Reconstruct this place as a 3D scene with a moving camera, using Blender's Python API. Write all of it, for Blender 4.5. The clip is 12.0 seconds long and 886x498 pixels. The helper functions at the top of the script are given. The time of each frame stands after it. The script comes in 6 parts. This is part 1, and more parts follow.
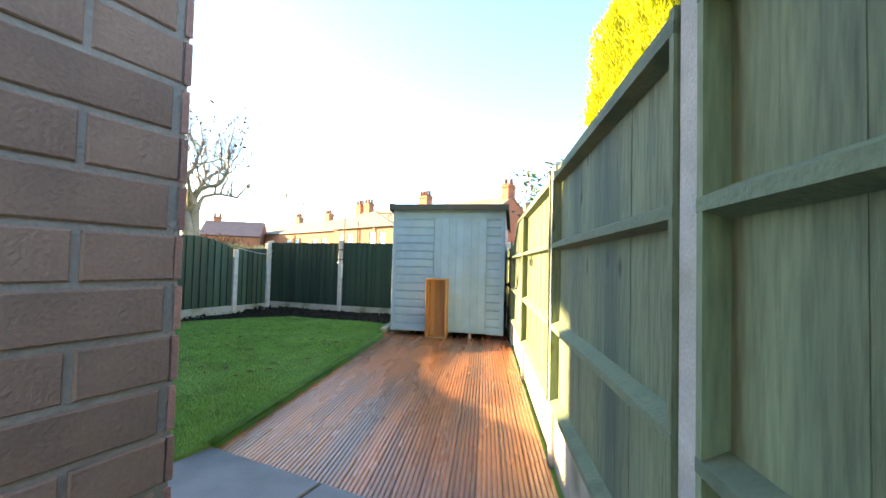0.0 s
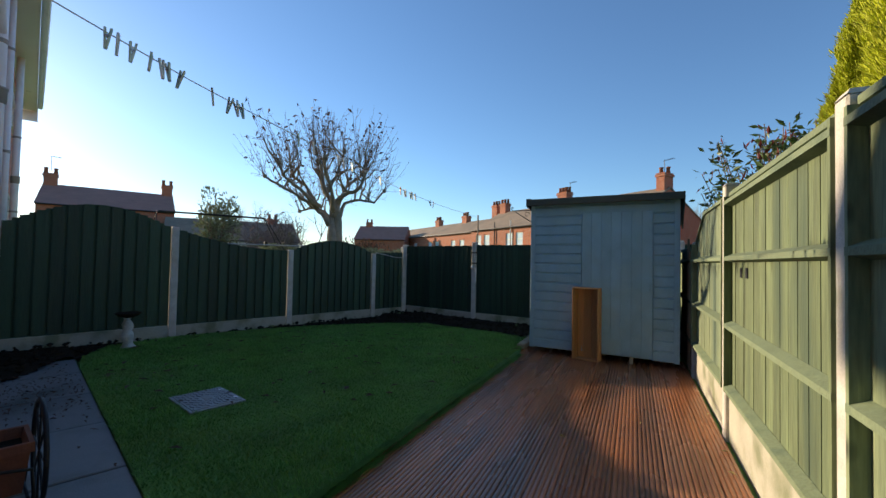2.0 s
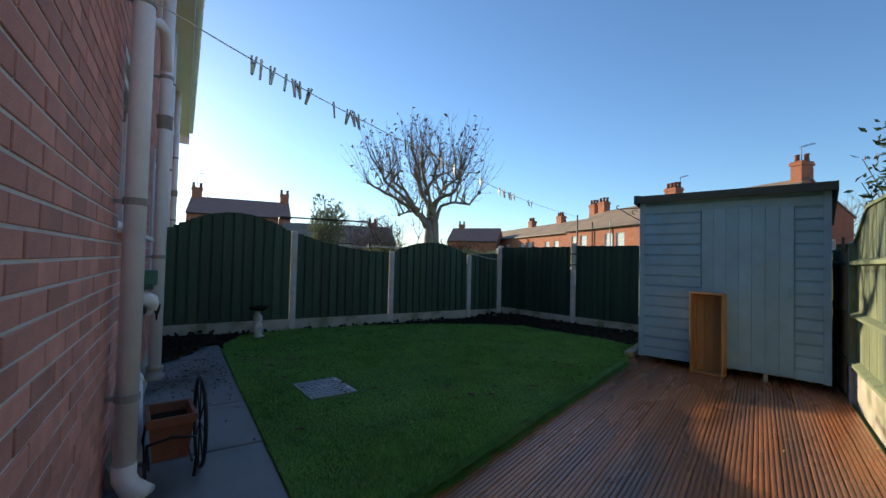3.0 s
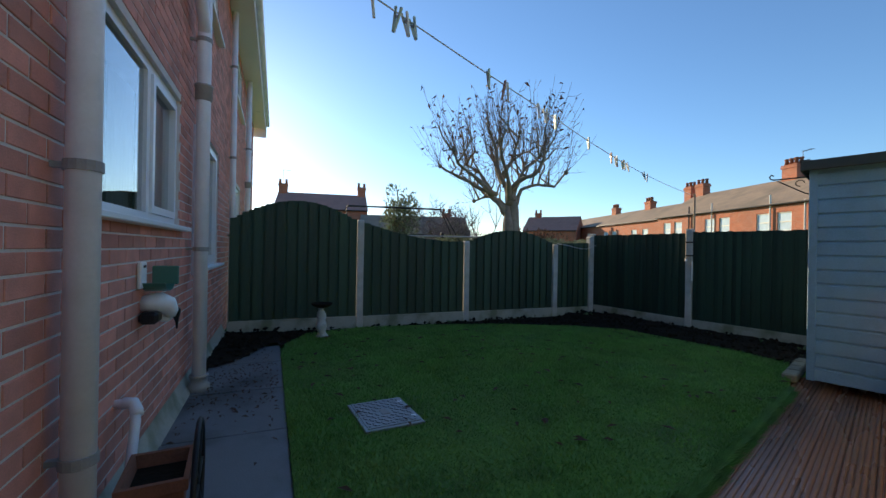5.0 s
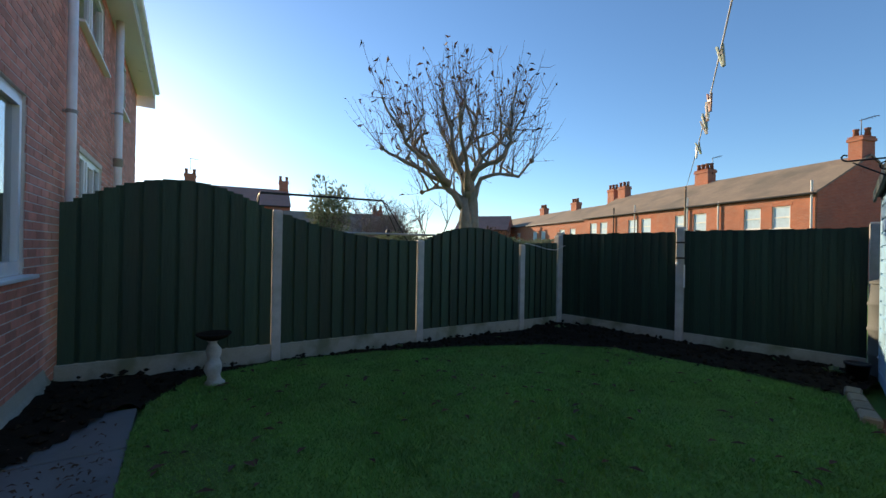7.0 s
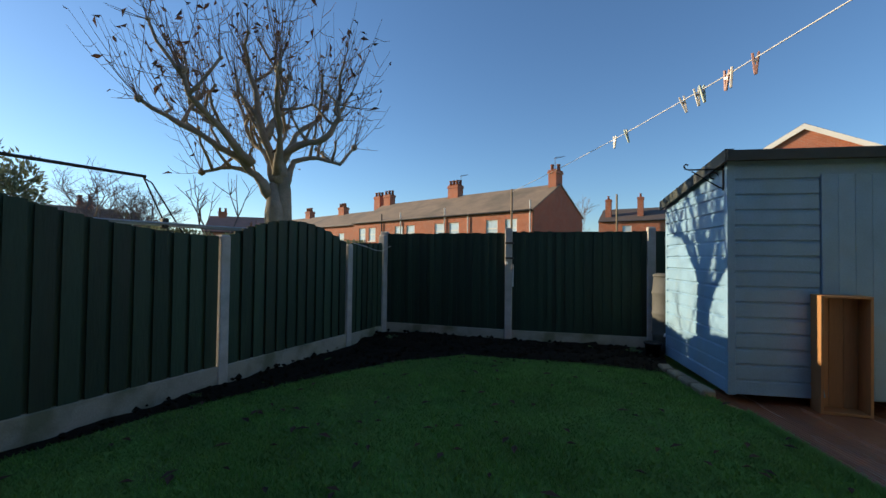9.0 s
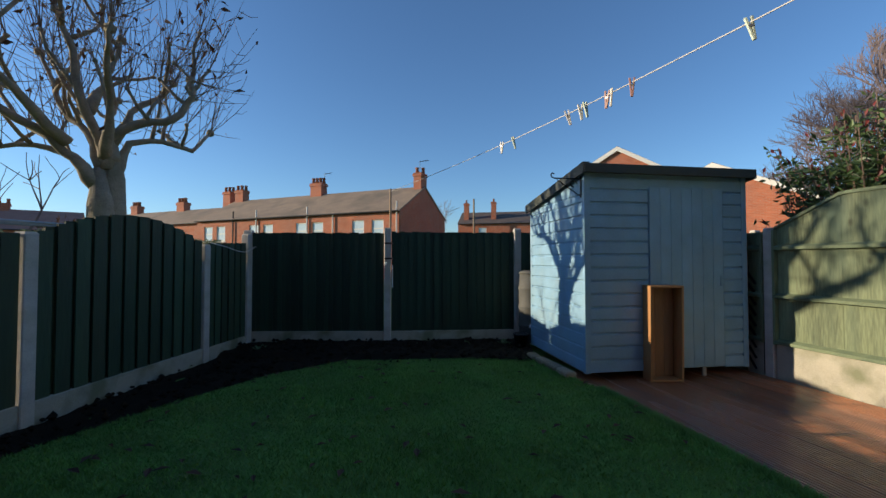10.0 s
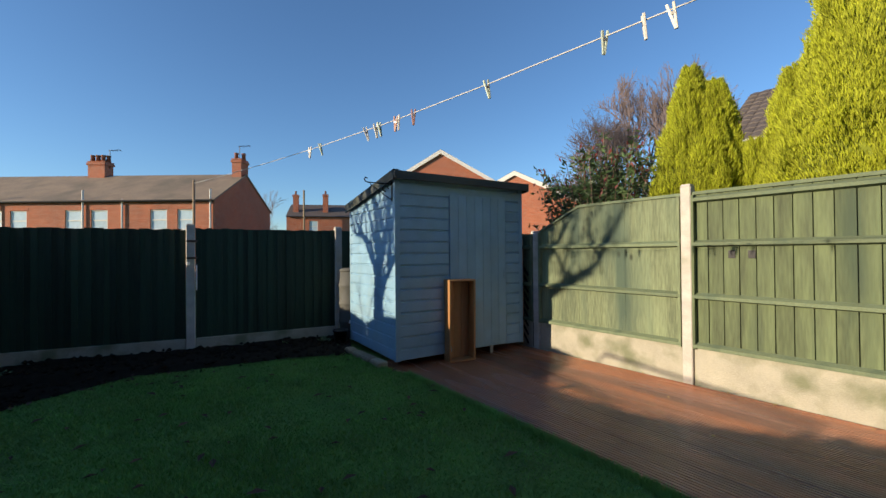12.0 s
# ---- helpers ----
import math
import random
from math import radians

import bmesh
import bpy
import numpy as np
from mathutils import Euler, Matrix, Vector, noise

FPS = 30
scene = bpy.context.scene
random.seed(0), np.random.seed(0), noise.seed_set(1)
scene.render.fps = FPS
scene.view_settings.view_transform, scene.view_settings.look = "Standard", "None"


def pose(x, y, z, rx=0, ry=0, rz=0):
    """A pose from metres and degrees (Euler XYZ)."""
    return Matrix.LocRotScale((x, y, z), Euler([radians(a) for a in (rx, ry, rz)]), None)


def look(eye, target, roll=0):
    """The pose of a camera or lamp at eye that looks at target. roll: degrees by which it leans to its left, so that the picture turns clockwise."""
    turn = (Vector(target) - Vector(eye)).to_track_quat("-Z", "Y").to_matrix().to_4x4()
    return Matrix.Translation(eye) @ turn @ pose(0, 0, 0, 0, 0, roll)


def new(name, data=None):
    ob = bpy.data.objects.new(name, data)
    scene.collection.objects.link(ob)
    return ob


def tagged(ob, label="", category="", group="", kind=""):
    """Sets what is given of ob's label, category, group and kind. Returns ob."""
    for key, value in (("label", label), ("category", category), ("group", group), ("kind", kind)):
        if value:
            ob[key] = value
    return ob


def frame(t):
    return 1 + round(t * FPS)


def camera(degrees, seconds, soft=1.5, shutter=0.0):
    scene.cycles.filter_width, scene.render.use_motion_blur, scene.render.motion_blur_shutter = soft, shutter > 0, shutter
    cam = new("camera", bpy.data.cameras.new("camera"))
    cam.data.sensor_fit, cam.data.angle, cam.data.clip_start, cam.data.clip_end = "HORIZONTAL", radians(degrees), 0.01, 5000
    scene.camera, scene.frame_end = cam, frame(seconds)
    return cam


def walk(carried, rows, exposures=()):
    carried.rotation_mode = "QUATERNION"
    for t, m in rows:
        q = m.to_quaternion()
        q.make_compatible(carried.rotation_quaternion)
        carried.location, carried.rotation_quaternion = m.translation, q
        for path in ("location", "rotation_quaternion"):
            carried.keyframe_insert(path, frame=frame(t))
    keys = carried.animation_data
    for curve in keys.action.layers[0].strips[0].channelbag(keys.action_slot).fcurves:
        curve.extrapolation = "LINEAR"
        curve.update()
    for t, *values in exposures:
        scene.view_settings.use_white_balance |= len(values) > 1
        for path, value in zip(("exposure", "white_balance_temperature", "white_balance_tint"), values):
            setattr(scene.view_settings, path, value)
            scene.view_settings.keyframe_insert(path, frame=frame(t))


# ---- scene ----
cam = camera(94.2, 12.0)
PATH = [
    (0, (-0.747, 0.649, 1.185), (-1.605, 2.454, 1.255), 1.5),
    (0.5, (-0.865, 0.996, 1.235), (-1.843, 2.74, 1.292), 1.1),
    (1, (-1.002, 1.217, 1.242), (-2.108, 2.883, 1.298), 1.2),
    (1.5, (-1.154, 1.375, 1.25), (-2.402, 2.938, 1.305), 1.3),
    (2, (-1.239, 1.412, 1.255), (-2.637, 2.841, 1.311), 1.2),
    (2.5, (-1.276, 1.385, 1.251), (-2.823, 2.651, 1.309), 1.3),
    (3, (-1.302, 1.355, 1.246), (-2.98, 2.442, 1.3), 1.4),
    (3.5, (-1.39, 1.376, 1.242), (-3.166, 2.295, 1.29), 1.4),
    (5.5, (-2.582, 1.864, 1.254), (-4.429, 2.633, 1.253), 1.0),
    (6, (-2.99, 1.923, 1.294), (-4.792, 2.791, 1.288), 1.1),
    (6.5, (-3.356, 2.078, 1.293), (-5.112, 3.035, 1.287), 1.1),
    (8.5, (-5.031, 2.219, 1.183), (-6.174, 3.86, 1.222), 0.8),
    (9, (-5.252, 2.27, 1.196), (-6.087, 4.086, 1.242), 0.7),
    (9.5, (-5.395, 2.333, 1.185), (-5.902, 4.266, 1.237), 0.3),
    (10, (-5.493, 2.3, 1.189), (-5.697, 4.288, 1.243), -0.0),
    (10.5, (-5.493, 2.23, 1.241), (-5.461, 4.229, 1.282), -0.4),
    (11, (-5.47, 2.176, 1.24), (-5.241, 4.163, 1.273), -0.5),
    (11.5, (-5.391, 2.11, 1.258), (-5.003, 4.072, 1.279), -0.7),
    (12, (-5.31, 2.069, 1.25), (-4.729, 3.983, 1.269), -0.5),
]
EXPOSURES = [(0, 2.85, 9500, 10), (0.5, 2.55, 9100, 10), (1, 1.5, 7900, 10), (1.5, 0.78, 7500, 10), (2, 0.45, 7100, 10), (2.5, 0.35, 7000, 10), (3, 0.55, 7100, 10), (3.5, 0.68, 7300, 10), (5.5, 0.55, 7000, 10), (6.5, 0.6, 7150, 10), (8.5, 0.38, 7150, 10), (10.5, 0.1, 6550, 10), (11, 0.16, 6550, 10), (11.5, 0.12, 6500, 10), (12, 0.25, 6750, 10)]
walk(cam, [(t, look(eye, target, roll)) for t, eye, target, roll in PATH], EXPOSURES)

# ---------------------------------------------------------------- light
SUN_UP = 13.8
SUN_WAY = Vector((0.9932, 0.1175, -math.tan(radians(SUN_UP)))).normalized()
world = bpy.data.worlds.new("sky")
scene.world = world
world.use_nodes = True
wn = world.node_tree.nodes
sky = wn.new("ShaderNodeTexSky")
sky.sky_type = "NISHITA"
sky.sun_disc = False
sky.sun_elevation = radians(SUN_UP)
sky.sun_rotation = math.atan2(-SUN_WAY.x, -SUN_WAY.y)
sky.air_density, sky.dust_density, sky.ozone_density = 1.0, 0.18, 5.2
wn["Background"].inputs["Strength"].default_value = 0.165
world.node_tree.links.new(sky.outputs[0], wn["Background"].inputs["Color"])
lamp = bpy.data.lights.new("sun", "SUN")
lamp.energy, lamp.angle, lamp.color = 5.4, radians(0.53), (1.0, 0.83, 0.60)
sun = new("sun", lamp)
sun.matrix_world = Matrix.Translation((-20, 0, 15)) @ SUN_WAY.to_track_quat("-Z", "Y").to_matrix().to_4x4()

# ---------------------------------------------------------------- materials


def material(name, base, rough=0.8, metal=0.0, vary=0.15, scale=6.0, fine=90.0, bump=0.15, stain=None, stain_amount=0.0,
             stain_scale=1.3, per_piece=0.0, per_island=0.0, stretch=(1, 1, 1), spec=0.5, translucent=0.0, courses=None, knots=None):
    """Base colour varied at two scales, stains, a random tone per piece, and fine relief."""
    m = bpy.data.materials.new(name)
    m.use_nodes = True
    n, k = m.node_tree.nodes, m.node_tree.links
    bsdf = n["Principled BSDF"]
    bsdf.inputs["Roughness"].default_value, bsdf.inputs["Metallic"].default_value = rough, metal
    bsdf.inputs["Specular IOR Level"].default_value = spec
    co = n.new("ShaderNodeTexCoord")
    mp = n.new("ShaderNodeMapping")
    mp.inputs["Scale"].default_value = stretch
    k.new(co.outputs["Object"], mp.inputs["Vector"])

    def noise_tex(size, detail):
        t = n.new("ShaderNodeTexNoise")
        t.inputs["Scale"].default_value, t.inputs["Detail"].default_value = size, detail
        k.new(mp.outputs[0], t.inputs["Vector"])
        return t

    def math_node(op, a, b):
        q = n.new("ShaderNodeMath")
        q.operation = op
        for i, v in enumerate((a, b)):
            if isinstance(v, (int, float)):
                q.inputs[i].default_value = v
            else:
                k.new(v, q.inputs[i])
        return q.outputs[0]

    big, small = noise_tex(scale, 4), noise_tex(fine, 5)
    tone = math_node("ADD", math_node("MULTIPLY", math_node("SUBTRACT", big.outputs[0], 0.5), vary * 3.2),
                     math_node("MULTIPLY", math_node("SUBTRACT", small.outputs[0], 0.5), vary * 2.2))
    if per_piece:
        info = n.new("ShaderNodeObjectInfo")
        tone = math_node("ADD", tone, math_node("MULTIPLY", math_node("SUBTRACT", info.outputs["Random"], 0.5), per_piece * 2))
    if per_island:
        geo = n.new("ShaderNodeNewGeometry")
        tone = math_node("ADD", tone, math_node("MULTIPLY", math_node("SUBTRACT", geo.outputs["Random Per Island"], 0.5), per_island * 2))
    mix = n.new("ShaderNodeMix")
    mix.data_type, mix.blend_type = "RGBA", "MULTIPLY"
    mix.inputs[0].default_value = 1.0
    mix.inputs[6].default_value = (*base, 1)
    k.new(math_node("ADD", tone, 1.0), mix.inputs[7])
    colour = mix.outputs[2]
    if stain:
        st = noise_tex(stain_scale, 6)
        ramp = n.new("ShaderNodeMapRange")
        ramp.inputs[1].default_value, ramp.inputs[2].default_value = 0.48, 0.68
        ramp.inputs[4].default_value = stain_amount
        k.new(st.outputs[0], ramp.inputs[0])
        sm = n.new("ShaderNodeMix")
        sm.data_type = "RGBA"
        sm.inputs[7].default_value = (*stain, 1)
        k.new(ramp.outputs[0], sm.inputs[0])
        k.new(colour, sm.inputs[6])
        colour = sm.outputs[2]
    if knots:      # dark oval knots scattered over the timber, a few to the square metre
        km = n.new("ShaderNodeMapping")
        km.inputs["Scale"].default_value = (1, 1, 0.55)
        k.new(co.outputs["Object"], km.inputs["Vector"])
        vt = n.new("ShaderNodeTexVoronoi")
        vt.inputs["Scale"].default_value = 7.0
        k.new(km.outputs[0], vt.inputs["Vector"])
        kr = n.new("ShaderNodeMapRange")
        kr.inputs[1].default_value, kr.inputs[2].default_value = 0.20, 0.06
        k.new(vt.outputs["Distance"], kr.inputs[0])
        sx = n.new("ShaderNodeSeparateColor")
        k.new(vt.outputs["Color"], sx.inputs[0])
        kx = n.new("ShaderNodeMix")
        kx.data_type = "RGBA"
        kx.inputs[7].default_value = (*knots, 1)
        k.new(math_node("MULTIPLY", math_node("MULTIPLY", kr.outputs[0], math_node("GREATER_THAN", sx.outputs[0], 0.45)), 0.85), kx.inputs[0])
        k.new(colour, kx.inputs[6])
        colour = kx.outputs[2]
    if courses:      # thin mortar lines of brickwork seen from afar
        sep, com = n.new("ShaderNodeSeparateXYZ"), n.new("ShaderNodeCombineXYZ")
        k.new(co.outputs["Object"], sep.inputs[0])
        k.new(math_node("ADD", sep.outputs[0], sep.outputs[1]), com.inputs[0])
        k.new(sep.outputs[2], com.inputs[1])
        bt = n.new("ShaderNodeTexBrick")
        bt.inputs["Scale"].default_value = 1.0
        bt.inputs["Brick Width"].default_value, bt.inputs["Row Height"].default_value = 0.225, 0.075
        bt.inputs["Mortar Size"].default_value = 0.006
        k.new(com.outputs[0], bt.inputs["Vector"])
        k.new(colour, bt.inputs["Color1"])
        dim = n.new("ShaderNodeMix")
        dim.data_type, dim.blend_type = "RGBA", "MULTIPLY"
        dim.inputs[0].default_value = 1.0
        dim.inputs[7].default_value = (0.78, 0.74, 0.72, 1)
        k.new(colour, dim.inputs[6])
        k.new(dim.outputs[2], bt.inputs["Color2"])
        bt.inputs["Mortar"].default_value = (*courses, 1)
        colour = bt.outputs["Color"]
    k.new(colour, bsdf.inputs["Base Color"])
    k.new(math_node("ADD", math_node("MULTIPLY", math_node("SUBTRACT", big.outputs[0], 0.5), 0.3), rough), bsdf.inputs["Roughness"])
    if bump:
        b = n.new("ShaderNodeBump")
        b.inputs["Strength"].default_value, b.inputs["Distance"].default_value = bump, 0.01
        k.new(small.outputs[0], b.inputs["Height"])
        k.new(b.outputs[0], bsdf.inputs["Normal"])
    if translucent:
        tr = n.new("ShaderNodeBsdfTranslucent")
        k.new(colour, tr.inputs["Color"])
        ms = n.new("ShaderNodeMixShader")
        ms.inputs[0].default_value = translucent
        k.new(bsdf.outputs[0], ms.inputs[1])
        k.new(tr.outputs[0], ms.inputs[2])
        k.new(ms.outputs[0], n["Material Output"].inputs[0])
    return m


def glass_material(name, tint=(0.9, 0.95, 0.95)):
    m = bpy.data.materials.new(name)
    m.use_nodes = True
    b = m.node_tree.nodes["Principled BSDF"]
    b.inputs["Base Color"].default_value = (*tint, 1)
    b.inputs["Roughness"].default_value = 0.0
    b.inputs["IOR"].default_value = 2.3
    b.inputs["Transmission Weight"].default_value = 1.0
    return m


M_BRICK = material("house_brick", (0.67, 0.275, 0.205), 0.85, vary=0.22, scale=9, fine=160, bump=0.35, per_piece=0.22, stain=(0.46, 0.21, 0.165), stain_amount=0.45, stain_scale=5)
M_BRICKS = material("house_brick_far", (0.67, 0.275, 0.205), 0.85, vary=0.2, scale=9, fine=160, bump=0.3, per_island=0.22, stain=(0.46, 0.21, 0.165), stain_amount=0.4, stain_scale=5)
# side wall brick and mortar: passage shade put into browner, darker colours
M_BRICKSHADE = material("shaded_brown_brick", (0.50, 0.245, 0.17), 0.85, vary=0.2, scale=9, fine=160, bump=0.4, per_piece=0.16, stain=(0.28, 0.15, 0.11), stain_amount=0.5, stain_scale=6)
M_BRICKSHADES = material("shaded_brown_brickwork", (0.50, 0.245, 0.17), 0.85, vary=0.2, scale=9, fine=160, bump=0.4, per_island=0.16, stain=(0.28, 0.15, 0.11), stain_amount=0.5, stain_scale=6)
M_MORTARSHADE = material("shaded_mortar", (0.56, 0.39, 0.31), 0.95, vary=0.16, scale=8, fine=120, bump=0.5)
M_MORTAR = material("mortar", (0.72, 0.65, 0.60), 0.95, vary=0.14, scale=8, fine=120, bump=0.4)
M_CONC = material("concrete_post", (0.56, 0.53, 0.49), 0.9, vary=0.22, scale=7, fine=120, bump=0.35, stain=(0.25, 0.27, 0.17), stain_amount=0.5, stain_scale=3)
M_GRAVEL = material("concrete_board", (0.42, 0.40, 0.33), 0.92, vary=0.16, scale=5, fine=100, bump=0.4, stain=(0.17, 0.19, 0.11), stain_amount=0.85, stain_scale=3.0)
M_GREEN = material("dark_green_wood", (0.031, 0.064, 0.037), 0.7, vary=0.25, scale=9, fine=60, bump=0.4, per_piece=0.32, stretch=(1, 1, 0.12), stain=(0.05, 0.065, 0.04), stain_amount=0.4, stain_scale=3)
M_GREENB = material("deep_green_wood", (0.020, 0.046, 0.027), 0.7, vary=0.25, scale=9, fine=60, bump=0.4, per_piece=0.3, stretch=(1, 1, 0.12))
M_OLIVE = material("weathered_green_wood", (0.118, 0.152, 0.078), 0.8, vary=0.42, scale=13, fine=70, bump=0.35, per_piece=0.2, stretch=(1, 1, 0.1), stain=(0.045, 0.075, 0.05), stain_amount=0.75, stain_scale=4.2)
M_SAGE = material("knotty_green_wood", (0.182, 0.222, 0.128), 0.8, vary=0.55, scale=5, fine=70, bump=0.35, per_piece=0.05, stretch=(1, 1, 0.12), stain=(0.055, 0.092, 0.072), stain_amount=0.88, stain_scale=2.6, knots=(0.028, 0.035, 0.022))
M_RAIL = material("green_rail_wood", (0.165, 0.21, 0.125), 0.8, vary=0.25, scale=5, fine=70, bump=0.4, per_piece=0.12, stain=(0.06, 0.095, 0.07), stain_amount=0.6, stain_scale=5)
M_BLUE = material("blue_shed_paint", (0.245, 0.425, 0.575), 0.5, vary=0.14, scale=5, fine=80, bump=0.25, per_piece=0.07, stain=(0.31, 0.45, 0.53), stain_amount=0.5, stain_scale=3)
M_FELT = material("roof_felt", (0.075, 0.085, 0.08), 0.9, vary=0.2, scale=7, fine=200, bump=0.5, stain=(0.11, 0.12, 0.08), stain_amount=0.5, stain_scale=3)
M_DECK = material("decking", (0.38, 0.15, 0.072), 0.27, vary=0.3, scale=4, fine=60, bump=0.2, per_piece=0.3, stretch=(1, 0.15, 1), stain=(0.15, 0.10, 0.085), stain_amount=0.85, stain_scale=1.8)
M_SLAB = material("paving_slab", (0.19, 0.20, 0.21), 0.6, vary=0.16, scale=3.5, fine=120, bump=0.3, per_piece=0.08, stain=(0.05, 0.052, 0.05), stain_amount=0.9, stain_scale=1.4)
M_JOINT = material("slab_joint", (0.07, 0.07, 0.06), 0.95, vary=0.2)
M_TURF = material("turf", (0.11, 0.24, 0.045), 0.95, vary=0.25, scale=2.2, fine=45, bump=0.6, stain=(0.06, 0.10, 0.025), stain_amount=0.6, stain_scale=1.6)
M_GRASS = material("grass_blades", (0.145, 0.335, 0.07), 0.7, vary=0.34, scale=2.6, fine=8, bump=0, per_island=0.1, stain=(0.21, 0.36, 0.09), stain_amount=0.6, stain_scale=1.9, translucent=0.25)
M_SOIL = material("soil", (0.022, 0.017, 0.012), 1.0, vary=0.35, scale=9, fine=60, bump=0.9, spec=0.1)
M_UPVC = material("white_upvc", (0.84, 0.85, 0.86), 0.35, vary=0.03, scale=3, fine=60, bump=0.02)
M_PIPE = material("white_pipe", (0.87, 0.87, 0.91), 0.45, vary=0.06, scale=4, fine=60, bump=0.05, stain=(0.66, 0.65, 0.67), stain_amount=0.5, stain_scale=4)
M_PIPEGREY = material("grey_pipe_joint", (0.33, 0.31, 0.29), 0.6, vary=0.12, scale=8)
M_GLASS = glass_material("window_glass")
M_ROOM = material("room_wall", (0.30, 0.28, 0.25), 0.9, vary=0.05)
M_CURTAIN = material("curtain", (0.60, 0.58, 0.52), 0.9, vary=0.08, scale=12, stretch=(1, 1, 0.1))
M_TILE = material("grey_roof_tile", (0.25, 0.19, 0.135), 0.85, vary=0.22, scale=1.5, fine=12, bump=0.3, stain=(0.11, 0.10, 0.075), stain_amount=0.6, stain_scale=0.5)
M_REDTILE = material("red_roof_tile", (0.34, 0.17, 0.13), 0.85, vary=0.2, scale=1.5, fine=12, bump=0.3)
M_DARKTILE = material("brown_roof_tile", (0.105, 0.085, 0.075), 0.85, vary=0.2, scale=1.5, fine=20, bump=0.3, per_piece=0.1)
M_TBRICK = material("terrace_brick", (0.46, 0.135, 0.065), 0.88, vary=0.16, scale=1.2, fine=14, bump=0.2, stain=(0.26, 0.10, 0.07), stain_amount=0.5, stain_scale=0.5, courses=(0.36, 0.25, 0.19))
M_RENDER = material("white_render", (0.70, 0.68, 0.63), 0.85, vary=0.06, scale=1)
# pale blue base puts the sky's reflection into the far panes
M_SKYPANE = material("far_pane_sky_tint", (0.50, 0.62, 0.70), 0.08, vary=0.1, bump=0)
M_POT = material("terracotta", (0.25, 0.095, 0.055), 0.85, vary=0.2, scale=14, bump=0.3)
M_WOOD = material("crate_wood", (0.42, 0.21, 0.085), 0.55, vary=0.22, scale=5, fine=60, bump=0.3, stretch=(1, 1, 0.12), per_piece=0.15)
M_OLDWOOD = material("old_timber", (0.30, 0.22, 0.14), 0.85, vary=0.25, scale=5, fine=60, bump=0.4, stretch=(1, 1, 0.12), per_piece=0.2)
M_IRON = material("black_iron", (0.02, 0.02, 0.022), 0.5, metal=0.4, vary=0.2)
M_STEEL = material("galvanised_steel", (0.33, 0.34, 0.35), 0.42, metal=0.7, vary=0.18, scale=12, bump=0.1)
M_BARK = material("tree_bark", (0.29, 0.25, 0.19), 0.9, vary=0.3, scale=9, fine=60, bump=0.7, stain=(0.20, 0.19, 0.12), stain_amount=0.6, stain_scale=4)
M_TWIG = material("twigs", (0.22, 0.155, 0.115), 0.85, vary=0.2, per_island=0.2, bump=0)
M_FARTWIG = material("far_twigs", (0.18, 0.14, 0.14), 0.9, vary=0.2, bump=0)
M_DEADLEAF = material("dead_leaf", (0.10, 0.055, 0.035), 0.8, vary=0.2, per_island=0.3, bump=0, translucent=0.2)
M_PALELEAF = material("yellowed_leaf", (0.42, 0.31, 0.12), 0.8, vary=0.2, per_island=0.3, bump=0, translucent=0.2)
M_GOLD = material("golden_conifer", (0.46, 0.50, 0.04), 0.8, vary=0.2, scale=4, fine=14, bump=0, per_island=0.35, translucent=0.3)
# darkened foliage colour stands in for shade between the sprays
M_GOLDSHADE = material("conifer_inner_shade", (0.16, 0.19, 0.02), 0.95, vary=0.3, scale=5, fine=30, bump=0.6)
M_LEAF = material("shrub_leaf", (0.10, 0.165, 0.06), 0.45, vary=0.2, per_island=0.4, bump=0, translucent=0.15)
M_REDLEAF = material("red_shrub_leaf", (0.22, 0.05, 0.045), 0.5, vary=0.2, per_island=0.3, bump=0, translucent=0.2)
# leaf green lightened and greyed: distance haze mixed into the colour
M_HAZYGREEN = material("evergreen", (0.19, 0.22, 0.13), 0.85, vary=0.2, scale=1, fine=4, bump=0, per_island=0.4, translucent=0.15)
M_ROPE = material("line_cord", (0.62, 0.62, 0.60), 0.6, vary=0.05)
M_PEG = material("peg_pale", (0.80, 0.79, 0.74), 0.5, vary=0.08, per_piece=0.2)
M_PEGG = material("peg_green", (0.52, 0.62, 0.52), 0.5, vary=0.08, per_piece=0.3)
M_STONE = material("white_cast_stone", (0.52, 0.52, 0.49), 0.85, vary=0.16, scale=12, fine=80, bump=0.5, stain=(0.22, 0.23, 0.17), stain_amount=0.7, stain_scale=7)
M_PLASTIC_W = material("white_plastic", (0.87, 0.87, 0.86), 0.45, vary=0.04)
M_PLASTIC_G = material("green_plastic", (0.07, 0.20, 0.15), 0.45, vary=0.08)
M_PLASTIC_B = material("black_plastic", (0.012, 0.012, 0.013), 0.4, vary=0.1)
M_BUTT = material("grey_water_butt", (0.10, 0.105, 0.10), 0.75, vary=0.2, scale=8, bump=0.3)
M_SAND = material("sandstone_edging", (0.30, 0.25, 0.17), 0.9, vary=0.25, scale=9, bump=0.6, per_piece=0.2)

# ---------------------------------------------------------------- builders


def part(name, bm, mat, parent=None, label="", smooth=False):
    me = bpy.data.meshes.new(name)
    bm.to_mesh(me)
    bm.free()
    return part_mesh(name, me, mat, parent, label, smooth)


def part_mesh(name, me, mat, parent=None, label="", smooth=False):
    if mat and not me.materials:
        me.materials.append(mat)
    if smooth:
        me.polygons.foreach_set("use_smooth", [True] * len(me.polygons))
    ob = new(name, me)
    if parent:
        ob.parent = parent
    if label:
        tagged(ob, label)
    return ob


